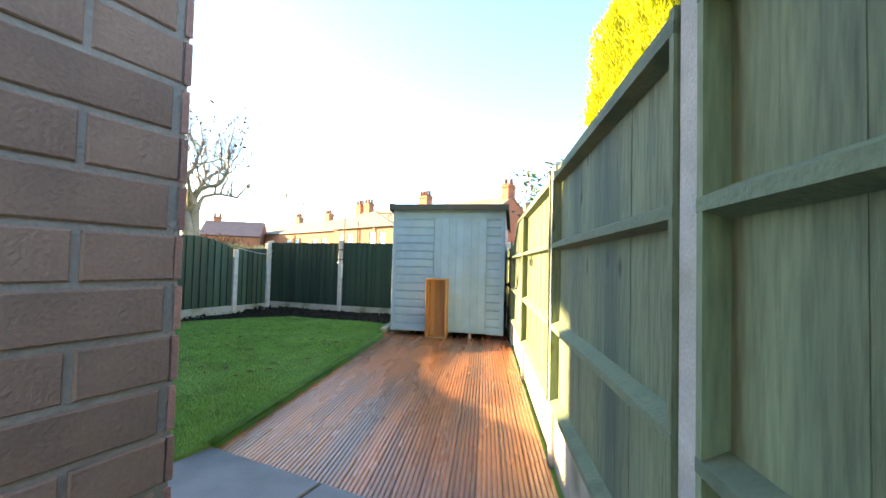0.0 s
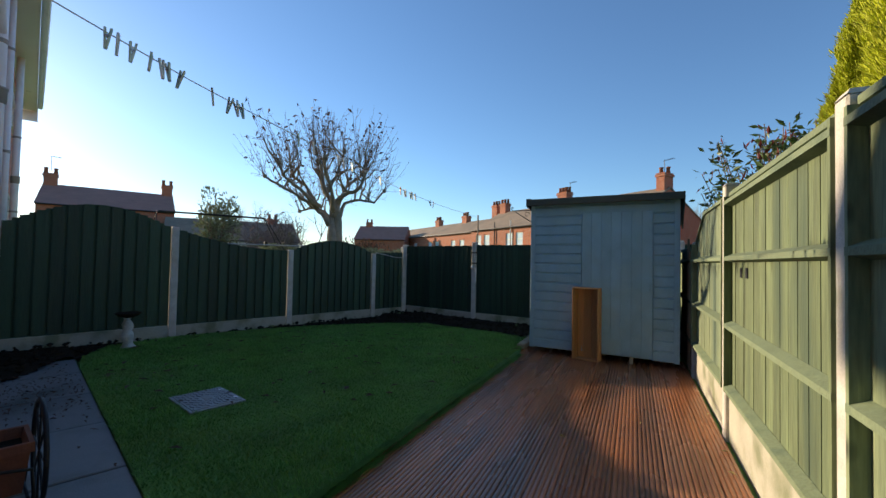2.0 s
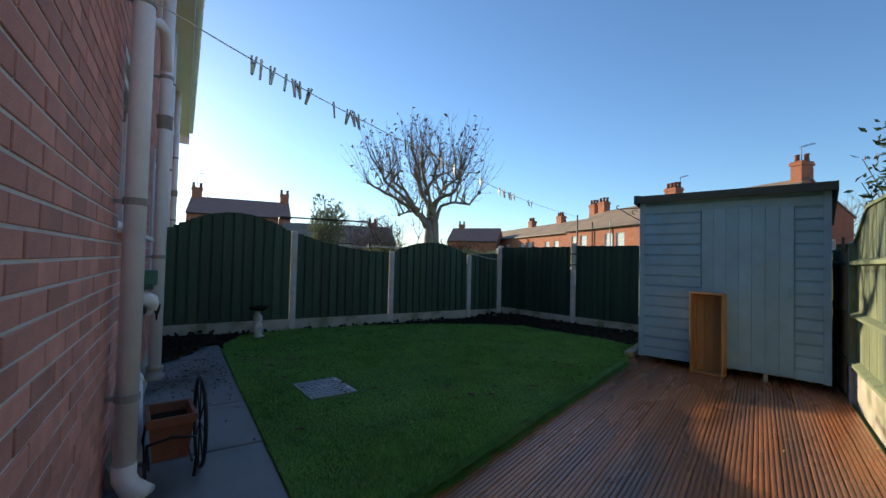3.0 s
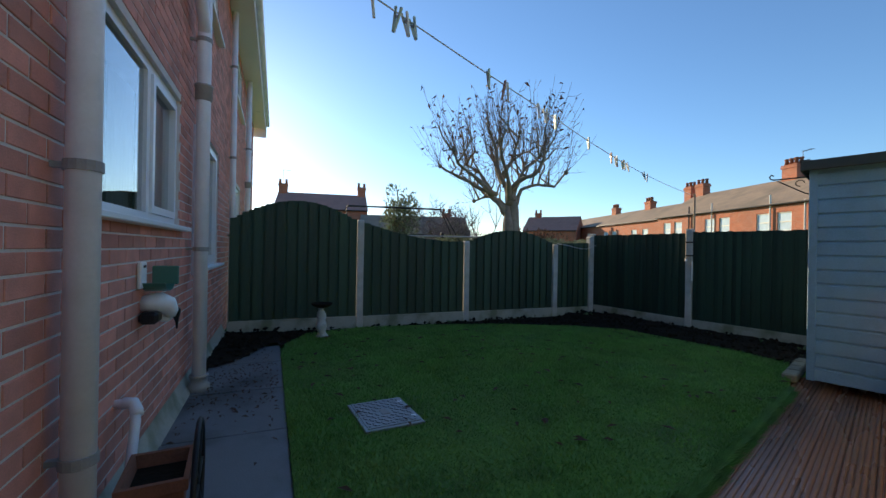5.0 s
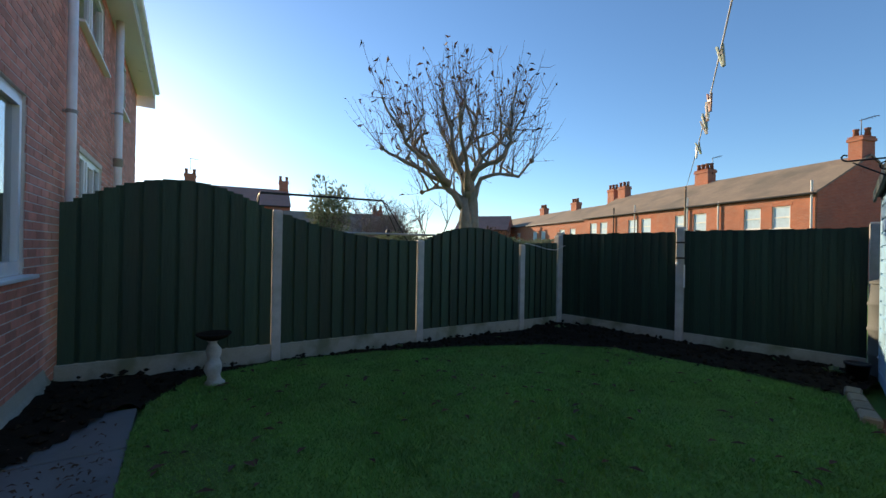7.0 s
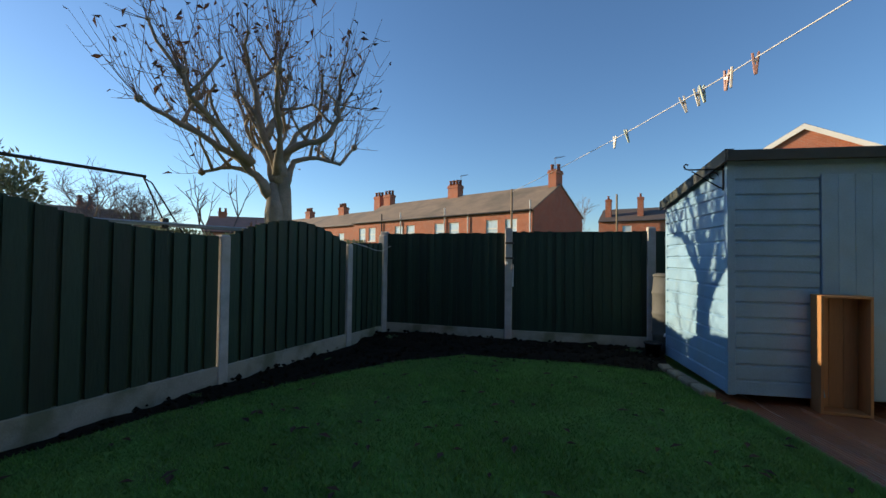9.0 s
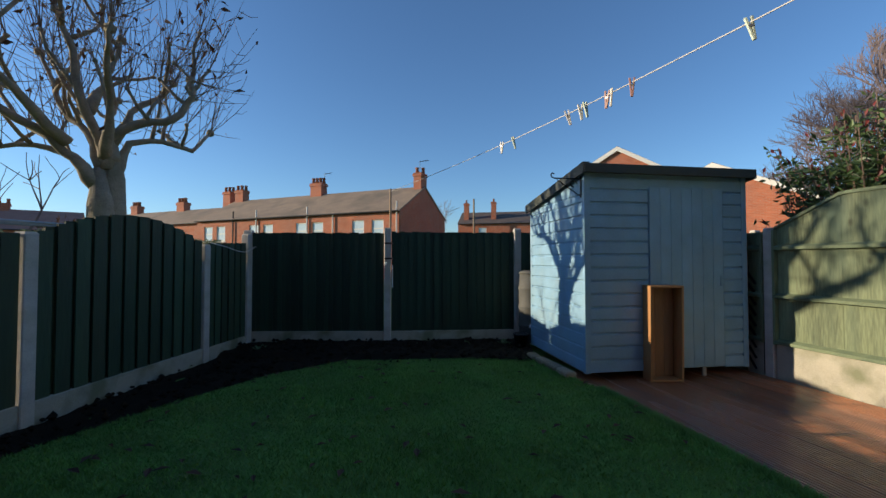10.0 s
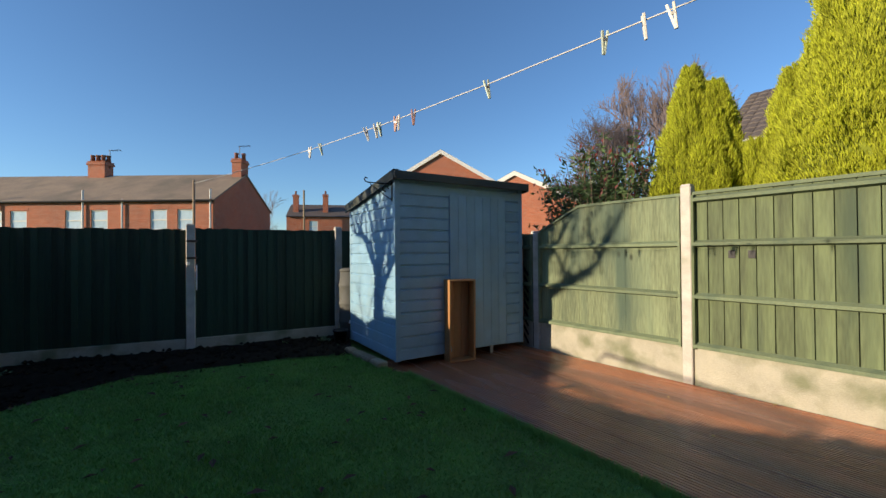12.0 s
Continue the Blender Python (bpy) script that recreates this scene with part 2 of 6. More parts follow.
def thing(name, m, label, category="", group="", kind="", parent=None):
    """An Empty at a thing's base; with a parent, a part that has parts of its own."""
    ob = new(name)
    ob.empty_display_size = 0.1
    ob.matrix_world = m
    if parent:
        ob.parent = parent
        return tagged(ob, label)
    return tagged(ob, label, category, group, kind)


def flat_mesh(name, verts, faces, mat):
    me = bpy.data.meshes.new(name)
    me.from_pydata([tuple(v) for v in verts], [], [tuple(f) for f in faces])
    me.materials.append(mat)
    return me


def box(bm, x0, x1, y0, y1, z0, z1, m=None, bevel=0.0):
    v = [bm.verts.new((x, y, z)) for z in (z0, z1) for y in (y0, y1) for x in (x0, x1)]
    fs = [bm.faces.new([v[i] for i in f]) for f in ((0, 2, 3, 1), (4, 5, 7, 6), (0, 1, 5, 4), (2, 6, 7, 3), (0, 4, 6, 2), (1, 3, 7, 5))]
    if bevel:
        es = list({e for f in fs for e in f.edges})
        out = bmesh.ops.bevel(bm, geom=es, offset=bevel, segments=1, affect="EDGES", profile=0.5)
        v = list({q for f in out["faces"] for q in f.verts} | {q for q in v if q.is_valid})
    if m is not None:
        for q in v:
            q.co = m @ q.co
    return v


def boxed(name, dims, mat, parent=None, m=None, bevel=0.0, label=""):
    bm = bmesh.new()
    box(bm, *dims, m=m, bevel=bevel)
    return part(name, bm, mat, parent, label)


def tube(bm, pts, radii, seg=8, cap=True):
    """A tube through points with a radius at each."""
    pts = [Vector(p) for p in pts]
    if isinstance(radii, (int, float)):
        radii = [radii] * len(pts)
    rings, side = [], None
    for i, p in enumerate(pts):
        d = (pts[min(i + 1, len(pts) - 1)] - pts[max(i - 1, 0)]).normalized()
        if side is None:
            side = d.orthogonal().normalized()
        side = (side - d * side.dot(d))
        side = side.normalized() if side.length > 1e-4 else d.orthogonal().normalized()
        up = d.cross(side)
        rings.append([bm.verts.new(p + radii[i] * (math.cos(a) * side + math.sin(a) * up)) for a in (2 * math.pi * k / seg for k in range(seg))])
    for a, b in zip(rings, rings[1:]):
        for k in range(seg):
            bm.faces.new((a[k], a[(k + 1) % seg], b[(k + 1) % seg], b[k]))
    if cap:
        bm.faces.new(rings[0][::-1])
        bm.faces.new(rings[-1])


def lathe(bm, profile, seg=20, m=None):
    """A turned shape from (radius, height) pairs."""
    rings = [[bm.verts.new((r * math.cos(2 * math.pi * k / seg), r * math.sin(2 * math.pi * k / seg), z)) for k in range(seg)] for r, z in profile]
    for a, b in zip(rings, rings[1:]):
        for k in range(seg):
            bm.faces.new((a[k], a[(k + 1) % seg], b[(k + 1) % seg], b[k]))
    bm.faces.new(rings[0][::-1])
    bm.faces.new(rings[-1])
    if m is not None:
        for ring in rings:
            for q in ring:
                q.co = m @ q.co


def frame_at(x, y, degrees, z=0.0):
    return pose(x, y, z, 0, 0, degrees)


rng = random.Random(7)
nrng = np.random.default_rng(11)

# ---------------------------------------------------------------- ground
HOUSE = frame_at(-1.378, 1.05, 179.35)      # x runs along the rear wall, y into the house
FENCE_R = frame_at(-1.20, 3.344, 19.52)    # y runs along the garden's sunny fence
SHED = frame_at(-4.486, 6.585, 15.0)       # x runs along the shed's front

bm = bmesh.new()
bmesh.ops.create_grid(bm, x_segments=8, y_segments=8, size=400)
ground = part("ground", bm, M_TURF)
ground.location.z = -0.06
tagged(ground, "flat grassy ground reaching to the horizon", "ground", kind="structure")

LAWN = [(-3.17, 2.42), (-3.62, 3.62), (-4.02, 4.86), (-4.44, 6.2), (-4.66, 6.62), (-4.95, 7.35), (-5.9, 7.22), (-7.1, 7.0), (-7.7, 6.35), (-8.1, 5.3),
        (-8.45, 4.2), (-8.55, 3.0), (-8.3, 2.25), (-7.75, 1.96), (-7.2, 1.897), (-6.2, 1.897), (-4.8, 1.897), (-3.9, 1.897), (-3.17, 1.9)]


def inside(px, py, poly):
    hit = np.zeros(len(px), bool)
    for (x0, y0), (x1, y1) in zip(poly, poly[1:] + poly[:1]):
        cross = ((y0 > py) != (y1 > py)) & (px < (x1 - x0) * (py - y0) / (y1 - y0 + 1e-12) + x0)
        hit ^= cross
    return hit


bm = bmesh.new()
top = [bm.verts.new((x, y, 0.012)) for x, y in LAWN]
low = [bm.verts.new((x, y, -0.05)) for x, y in LAWN]
bm.faces.new(top[::-1])
for i in range(len(LAWN)):
    j = (i + 1) % len(LAWN)
    bm.faces.new((top[i], top[j], low[j], low[i]))
bmesh.ops.recalc_face_normals(bm, faces=bm.faces)
lawn = tagged(part("lawn", bm, M_TURF), "shaded green lawn with scattered dead leaves", "lawn", kind="structure")

# short grass as single blades
COUNT = 170000
px, py = nrng.uniform(-8.6, -3.1, COUNT * 2), nrng.uniform(1.8, 7.4, COUNT * 2)
keep = inside(px, py, LAWN)
px, py = px[keep][:COUNT], py[keep][:COUNT]
n = len(px)
patch = np.sin(px * 2.1 + 1.3 * np.sin(py * 1.7)) * np.sin(py * 2.6 + 0.7 * px)
tall = (0.016 + 0.012 * nrng.random(n)) * (1 + 0.35 * patch)
turn = nrng.uniform(0, 2 * np.pi, n)
lean = nrng.normal(0, 0.016, (n, 2))
w = 0.0028 + 0.002 * nrng.random(n)
v = np.zeros((n, 3, 3))
v[:, 0] = np.stack([px - w * np.cos(turn), py - w * np.sin(turn), np.full(n, 0.01)], 1)
v[:, 1] = np.stack([px + w * np.cos(turn), py + w * np.sin(turn), np.full(n, 0.01)], 1)
v[:, 2] = np.stack([px + lean[:, 0], py + lean[:, 1], 0.012 + tall], 1)
# longer blades hang over the edge beside the deck
m_ = 16000
f = nrng.random(m_)
ex, ey = -3.17 - 1.27 * f, 2.42 + 3.78 * f
off = nrng.normal(-0.005, 0.018, m_) - 0.012 * np.sin(f * 60) * np.sin(f * 23)
ex, ey = ex + off * 0.95, ey + off * 0.31
el = nrng.normal(0.015, 0.02, (m_, 2))
eh = 0.022 + 0.028 * nrng.random(m_)
eb = np.where(off > 0, -0.02, 0.008)
ve = np.zeros((m_, 3, 3))
ve[:, 0] = np.stack([ex - 0.0035, ey + 0.002, eb], 1)
ve[:, 1] = np.stack([ex + 0.0035, ey - 0.002, eb], 1)
ve[:, 2] = np.stack([ex + el[:, 0], ey + el[:, 1], eb + eh], 1)
v = np.concatenate([v, ve])
n = len(v)
me = bpy.data.meshes.new("grass")
me.from_pydata(v.reshape(-1, 3).tolist(), [], np.arange(n * 3).reshape(n, 3).tolist())
me.materials.append(M_GRASS)
tagged(new("grass", me), "short green grass blades of the lawn", "grass", kind="stuff")

# soil beds
SOIL = [(-8.86, 1.13), (-6.75, 1.13), (-7.05, 1.4), (-7.7, 1.75), (-7.85, 2.0), (-8.2, 2.3), (-8.5, 3.0), (-8.4, 4.2), (-8.0, 5.3), (-7.6, 6.3), (-7.0, 6.9), (-5.9, 7.1), (-4.9, 7.2), (-4.9, 8.5), (-6.9, 8.14), (-8.86, 7.92)]
gx, gy = np.meshgrid(np.arange(-8.88, -4.6, 0.07), np.arange(1.15, 8.6, 0.07))
bm = bmesh.new()
rows_, cols_ = gx.shape
vs = []
for a, b in zip(gx.ravel(), gy.ravel()):
    h = noise.noise(Vector((a * 3.1, b * 3.1, 0))) * 0.025 + noise.noise(Vector((a * 11, b * 11, 4))) * 0.02
    ridge = 0.05 if b > 7.2 else 0.035 if b < 1.9 else 0.0
    vs.append(bm.verts.new((a, b, -0.012 + h + ridge - (0.03 if a < -8.45 else 0.0))))
cx, cy = (gx + 0.035).ravel(), (gy + 0.035).ravel()
bed = inside(cx, cy, SOIL)
for r in range(rows_ - 1):
    for c in range(cols_ - 1):
        i = r * cols_ + c
        if bed[i]:
            bm.faces.new((vs[i], vs[i + 1], vs[i + cols_ + 1], vs[i + cols_]))
bmesh.ops.delete(bm, geom=[q for q in bm.verts if not q.link_faces], context="VERTS")
tagged(part("soil_bed", bm, M_SOIL, smooth=True), "dark damp soil border along the fences", "soil", kind="structure")

# clods and dead leaves on the soil
verts, faces = [], []
for i in range(2600):
    a, b = nrng.uniform(-8.8, -4.7), nrng.uniform(1.25, 8.4)
    if not inside(np.array([a]), np.array([b]), SOIL)[0]:
        continue
    r = nrng.uniform(0.012, 0.05)
    base = len(verts)
    zc = 0.05 if b > 7.2 else 0.035 if b < 1.9 else 0.0
    for dx, dy, dz in ((1, 0, 0), (-1, 0, 0), (0, 1, 0), (0, -1, 0), (0, 0, 1), (0, 0, -1)):
        j = nrng.uniform(0.6, 1.2)
        verts.append((a + dx * r * j, b + dy * r * j, zc + dz * r * 0.7 * j))
    faces += [tuple(base + q for q in f) for f in ((0, 2, 4), (2, 1, 4), (1, 3, 4), (3, 0, 4), (2, 0, 5), (1, 2, 5), (3, 1, 5), (0, 3, 5))]
tagged(new("soil_clods", flat_mesh("soil_clods", verts, faces, M_SOIL)), "crumbly dark soil clods in the border", "soil", kind="stuff")


def leaf_litter(name, places, size, mat, label):
    verts, faces = [], []
    for a, b, z in places:
        t, s = nrng.uniform(0, 6.28), size * nrng.uniform(0.6, 1.3)
        c, d = math.cos(t) * s, math.sin(t) * s
        k = len(verts)
        verts += [(a - c, b - d, z), (a - d * 0.4, b + c * 0.4, z + 0.012), (a + c, b + d, z + 0.006), (a + d * 0.4, b - c * 0.4, z + 0.014)]
        faces.append((k, k + 1, k + 2, k + 3))
    return tagged(new(name, flat_mesh(name, verts, faces, mat)), label, "leaves", kind="stuff")


spots = [(a, b, 0.035) for a, b in zip(nrng.uniform(-8.4, -4.2, 200), nrng.uniform(2.0, 7.2, 200)) if inside(np.array([a]), np.array([b]), LAWN)[0]]
leaf_litter("fallen_leaves", spots, 0.045, M_DEADLEAF, "dark fallen leaves lying on the lawn")
spots = [(nrng.normal(-6.3, 0.5), nrng.uniform(1.2, 1.85), 0.012) for i in range(320)]
leaf_litter("path_litter", spots, 0.02, M_DEADLEAF, "dark leaf litter on the wet paving")

# paving
paving = tagged(boxed("path_paving", (-7.75, -0.35, 0.7, 1.895, -0.07, -0.012), M_JOINT), "grey concrete slab path along the house wall", "paving", kind="structure")
slab_at = [(x, x + 0.885, 0.7, 1.893) for x in (-7.0, -6.1, -5.2, -4.3, -3.4, -2.5, -1.6)] + [(-7.75, -7.015, 0.7, 1.893), (-0.7, -0.36, 0.7, 1.893)]
slab_at += [(x, x + 0.885, 1.908, 2.415) for x in (-3.16, -2.26, -1.36)]
slab_at += [(x, x + 0.6, y, y + 0.885) for x in (-1.5, -0.885, -0.27) for y in (-5.6, -4.7, -3.8, -2.9, -2.0, -1.1, -0.2)]
boxed("bedding", (-3.16, -0.35, 1.895, 2.42, -0.07, -0.012), M_JOINT, paving)
boxed("bedding", (-1.5, 0.4, -5.7, 0.7, -0.07, -0.012), M_JOINT, paving)
for x0, x1, y0, y1 in slab_at:
    boxed("slab", (x0, x1, y0, y1, -0.05, rng.uniform(-0.003, 0.003)), M_SLAB, paving, bevel=0.006)

# drain cover in the lawn
cover = thing("drain_cover", frame_at(-5.16, 2.565, 4, 0.018), "galvanised steel drain cover set in the lawn", "drain cover")
boxed("frame", (-0.26, 0.26, -0.215, 0.215, -0.05, 0.012), M_STEEL, cover, bevel=0.004)
bm = bmesh.new()
box(bm, -0.235, 0.235, -0.19, 0.19, 0.0, 0.018)
part("plate", bm, M_STEEL, cover)
bm = bmesh.new()
for i in range(11):
    for j in range(11):
        a, b = -0.205 + i * 0.041, -0.165 + j * 0.033
        if abs(a) < 0.06 and abs(b) < 0.05:
            continue
        t = pose(a, b, 0.0205, 0, 0, 45 if (i + j) % 2 else -45)
        box(bm, -0.016, 0.016, -0.005, 0.005, -0.004, 0.003, m=t)
part("tread_pattern", bm, M_STEEL, cover)
boxed("maker_plate", (-0.045, 0.045, -0.03, 0.03, 0.016, 0.022), M_PIPEGREY, cover)
for a in (-0.15, 0.15):
    bm = bmesh.new()
    lathe(bm, [(0.02, 0.015), (0.02, 0.022), (0.012, 0.022)], 10, pose(a, 0.17, 0))
    part("lifting_key_hole", bm, M_PLASTIC_W, cover)

# ---------------------------------------------------------------- the house
EAVES, LENGTH, DEEP = 4.95, 14.8, 7.5
WINDOWS = [(2.80, 4.60, 1.385, 2.37), (5.42, 6.90, 1.02, 2.42), (8.75, 10.3, 1.15, 2.36), (8.55, 10.3, 3.80, 4.75), (11.6, 12.8, 1.15, 2.36), (11.6, 12.8, 3.75, 4.7),
           (5.4, 6.6, 3.75, 4.7), (2.6, 4.2, 3.75, 4.7)]


def pierced(bm, x0, x1, z0, z1, y0, y1, holes):
    """A wall slab with rectangular openings."""
    xs = sorted({x0, x1, *[q for h in holes for q in h[:2]]})
    zs = sorted({z0, z1, *[q for h in holes for q in h[2:]]})
    for a, b in zip(xs, xs[1:]):
        run = None
        for c, d in zip(zs, zs[1:]):
            solid = not any(h[0] <= a and b <= h[1] and h[2] <= c and d <= h[3] for h in holes)
            if solid:
                run = (run[0], d) if run else (c, d)
            if run and (not solid or d == z1):
                box(bm, a, b, y0, y1, run[0], run[1])
                run = None


bm = bmesh.new()
pierced(bm, 0.012, LENGTH, -0.1, EAVES, 0.0045, 0.29, WINDOWS)
wall_rear = part("wall_rear", bm, M_MORTAR)
wall_rear.matrix_world = HOUSE
tagged(wall_rear, "red brick rear wall of the house with pale mortar joints", "wall", kind="structure")
bm = bmesh.new()
box(bm, 0.0045, 0.29, 0.29, DEEP, -0.1, EAVES)
box(bm, 0.0045, 0.0119, 0.0046, 0.29, -0.1, EAVES)
wall_side = part("wall_side", bm, M_MORTARSHADE)
wall_side.matrix_world = HOUSE
tagged(wall_side, "red brick side wall of the house beside the passage", "wall", kind="structure")
for name, dims in (("wall_end", (LENGTH - 0.29, LENGTH - 0.001, 0.291, DEEP, -0.1, EAVES)), ("wall_front", (0.3, LENGTH - 0.3, DEEP - 0.29, DEEP, -0.1, EAVES)),
                   ("wall_party", (7.3, 7.5, 0.291, DEEP - 0.3, 0.0, EAVES))):
    ob = boxed(name, dims, M_BRICKS if name != "wall_party" else M_ROOM)
    ob.matrix_world = HOUSE
    tagged(ob, "plain masonry wall closing the house", "wall", kind="structure")
for name, z0, z1 in (("floor", 0.0, 0.1), ("ceiling", 2.5, 2.7), ("ceiling_upper", 4.78, 4.9)):
    ob = boxed(name, (0.3, LENGTH - 0.3, 0.295, DEEP - 0.3, z0, z1), M_ROOM)
    ob.matrix_world = HOUSE
    tagged(ob, "plain indoor surface of the house", "floor" if name == "floor" else "ceiling", kind="structure")
ob = boxed("room_partition", (0.3, LENGTH - 0.3, 3.6, 3.7, 0.1, 4.77), M_ROOM)
ob.matrix_world = HOUSE
tagged(ob, "pale plaster inner wall of the house", "wall", kind="structure")

# gabled roof, soffit, fascia, gutter
bm = bmesh.new()
prof = [(-0.34, EAVES - 0.02), (DEEP / 2, EAVES + 2.7), (DEEP + 0.34, EAVES - 0.02), (DEEP + 0.34, EAVES + 0.1), (DEEP / 2, EAVES + 2.85), (-0.34, EAVES + 0.1)]
a = [bm.verts.new((-0.15, y, z)) for y, z in prof]
b = [bm.verts.new((LENGTH + 0.15, y, z)) for y, z in prof]
bm.faces.new(a)
bm.faces.new(b[::-1])
for i in range(6):
    j = (i + 1) % 6
    bm.faces.new((a[j], a[i], b[i], b[j]))
roof = part("house_roof", bm, M_DARKTILE)
roof.matrix_world = HOUSE
tagged(roof, "brown tiled pitched roof of the house", "roof", kind="structure")
bm = bmesh.new()
for x in (0.15, LENGTH - 0.15):
    vs = [bm.verts.new((x + d, y, z)) for d in (-0.13, 0.13) for y, z in ((0.0, EAVES), (DEEP, EAVES), (DEEP / 2, EAVES + 2.68))]
    for f in ((0, 1, 2), (5, 4, 3), (0, 3, 4, 1), (1, 4, 5, 2), (2, 5, 3, 0)):
        bm.faces.new([vs[q] for q in f])
gab = part("wall_gable", bm, M_BRICKS)
gab.matrix_world = HOUSE
tagged(gab, "red brick gable of the house", "wall", kind="structure")
bm = bmesh.new()
box(bm, -0.15, LENGTH + 0.15, -0.32, 0.0, EAVES - 0.035, EAVES - 0.022)
soffit = part("soffit", bm, M_UPVC)
boxed("fascia", (-0.15, LENGTH + 0.15, -0.342, -0.321, EAVES - 0.06, EAVES + 0.13), M_UPVC, soffit)
boxed("barge_board", (LENGTH + 0.151, LENGTH + 0.17, -0.36, 0.3, EAVES - 0.3, EAVES + 0.2), M_UPVC, soffit)
bm = bmesh.new()
for k in range(8):
    t0, t1 = math.pi * k / 8, math.pi * (k + 1) / 8
    q = [(-0.40 + 0.055 * math.cos(t), EAVES + 0.10 - 0.055 * math.sin(t)) for t in (t0, t1)]
    r = [(-0.40 + 0.050 * math.cos(t), EAVES + 0.10 - 0.050 * math.sin(t)) for t in (t0, t1)]
    vs = [bm.verts.new((x, y, z)) for x in (-0.15, LENGTH + 0.16) for y, z in (q[0], q[1], r[1], r[0])]
    for f in ((0, 1, 5, 4), (2, 3, 7, 6), (1, 2, 6, 5), (3, 0, 4, 7), (0, 3, 2, 1), (4, 5, 6, 7)):
        bm.faces.new([vs[i] for i in f])
part("gutter", bm, M_PIPE, soffit)
soffit.matrix_world = HOUSE
tagged(soffit, "white plastic eaves with fascia and gutter", "eaves", kind="structure")

# mortar fillet where the wall meets the paving
bm = bmesh.new()
vs = [bm.verts.new((x, y, z)) for x in (2.7, 7.45) for y, z in ((-0.075, -0.02), (-0.003, -0.02), (-0.003, 0.13), (-0.03, 0.05))]
for f in ((0, 1, 2, 3), (7, 6, 5, 4), (0, 4, 5, 1), (1, 5, 6, 2), (2, 6, 7, 3), (3, 7, 4, 0)):
    bm.faces.new([vs[i] for i in f])
bmesh.ops.recalc_face_normals(bm, faces=bm.faces)
plinth = part("plinth", bm, M_GRAVEL)
plinth.matrix_world = HOUSE
tagged(plinth, "grey mortar fillet along the foot of the wall", "plinth", kind="structure")

# windows


def make_window(number, s0, s1, z0, z1, mullions, casement=None, sill=True):
    """A white plastic window, with bars and an opening sash in the bay named by casement."""
    f = 0.055
    bm = bmesh.new()
    box(bm, s0, s1, 0.035, 0.10, z0, z0 + f)
    box(bm, s0, s1, 0.035, 0.10, z1 - f, z1)
    box(bm, s0, s0 + f, 0.035, 0.10, z0 + f, z1 - f)
    box(bm, s1 - f, s1, 0.035, 0.10, z0 + f, z1 - f)
    for mx in mullions:
        box(bm, mx - 0.03, mx + 0.03, 0.036, 0.099, z0 + f, z1 - f)
    win = part("window_%d" % number, bm, M_UPVC)
    edges = [s0 + f] + [e for mx in mullions for e in (mx - 0.03, mx + 0.03)] + [s1 - f]
    for i in range(0, len(edges), 2):
        a, b, c, d = edges[i], edges[i + 1], z0 + f, z1 - f
        if casement is not None and i // 2 in casement:
            bm = bmesh.new()
            g = 0.05
            for dims in ((a + 0.003, b - 0.003, c + 0.003, c + g), (a + 0.003, b - 0.003, d - g, d - 0.003), (a + 0.003, a + g, c + g, d - g), (b - g, b - 0.003, c + g, d - g)):
                box(bm, dims[0], dims[1], 0.018, 0.075, dims[2], dims[3])
            sash = part("sash", bm, M_UPVC, win)
            boxed("sash_gasket", (a + g, b - g, 0.045, 0.052, c + g - 0.006, c + g), M_PLASTIC_B, sash)
            a, b, c, d = a + g, b - g, c + g, d - g
        pane = boxed("pane", (a, b, 0.058, 0.066, c, d), M_GLASS, win)
        pane.visible_shadow = False
    if sill:
        bm = bmesh.new()
        vs = box(bm, s0 - 0.04, s1 + 0.06, -0.075, 0.033, z0 - 0.035, z0 - 0.002, bevel=0.006)
        part("sill", bm, M_UPVC, win)
    win.matrix_world = HOUSE
    return tagged(win, "white plastic casement window with reflecting glass panes", "window", kind="structure")


make_window(1, *WINDOWS[0], [3.87], casement=(1,))
make_window(2, *WINDOWS[1], [5.66], casement=(1,))
make_window(3, *WINDOWS[2], [9.25, 9.78], casement=(1,))
make_window(4, *WINDOWS[3], [9.4], casement=(1,))
make_window(5, *WINDOWS[4], [12.2])
make_window(6, *WINDOWS[5], [12.2])
make_window(7, *WINDOWS[6], [6.0])
make_window(8, *WINDOWS[7], [3.4])


def curtain(s0, s1, z0, z1):
    """A gathered cloth hanging behind a pane."""
    bm = bmesh.new()
    n_ = 30
    cols = [[bm.verts.new((s0 + (s1 - s0) * i / n_, 0.36 + 0.025 * math.sin(i * 1.7) + off, z)) for z in (z0, z1)] for off in (0, 0.004) for i in range(n_ + 1)]
    for k in (0, n_ + 1):
        for i in range(n_):
            p, q = cols[k + i], cols[k + i + 1]
            bm.faces.new((p[0], q[0], q[1], p[1]))
    ob = part("curtain", bm, M_CURTAIN, smooth=True)
    ob.matrix_world = HOUSE
    return tagged(ob, "pale gathered curtain hanging behind the window", "curtain")


curtain(4.22, 4.7, 1.1, 2.45)
curtain(6.3, 7.0, 0.8, 2.45)

# pipes on the wall


def clip(parent, s, z, r, off):
    bm = bmesh.new()
    lathe(bm, [(r + 0.007, -0.018), (r + 0.007, 0.018)], 14, pose(s, -off, z))
    box(bm, s - 0.012, s + 0.012, -off, 0.0, z - 0.01, z + 0.01)
    part("bracket", bm, M_PIPEGREY, parent)


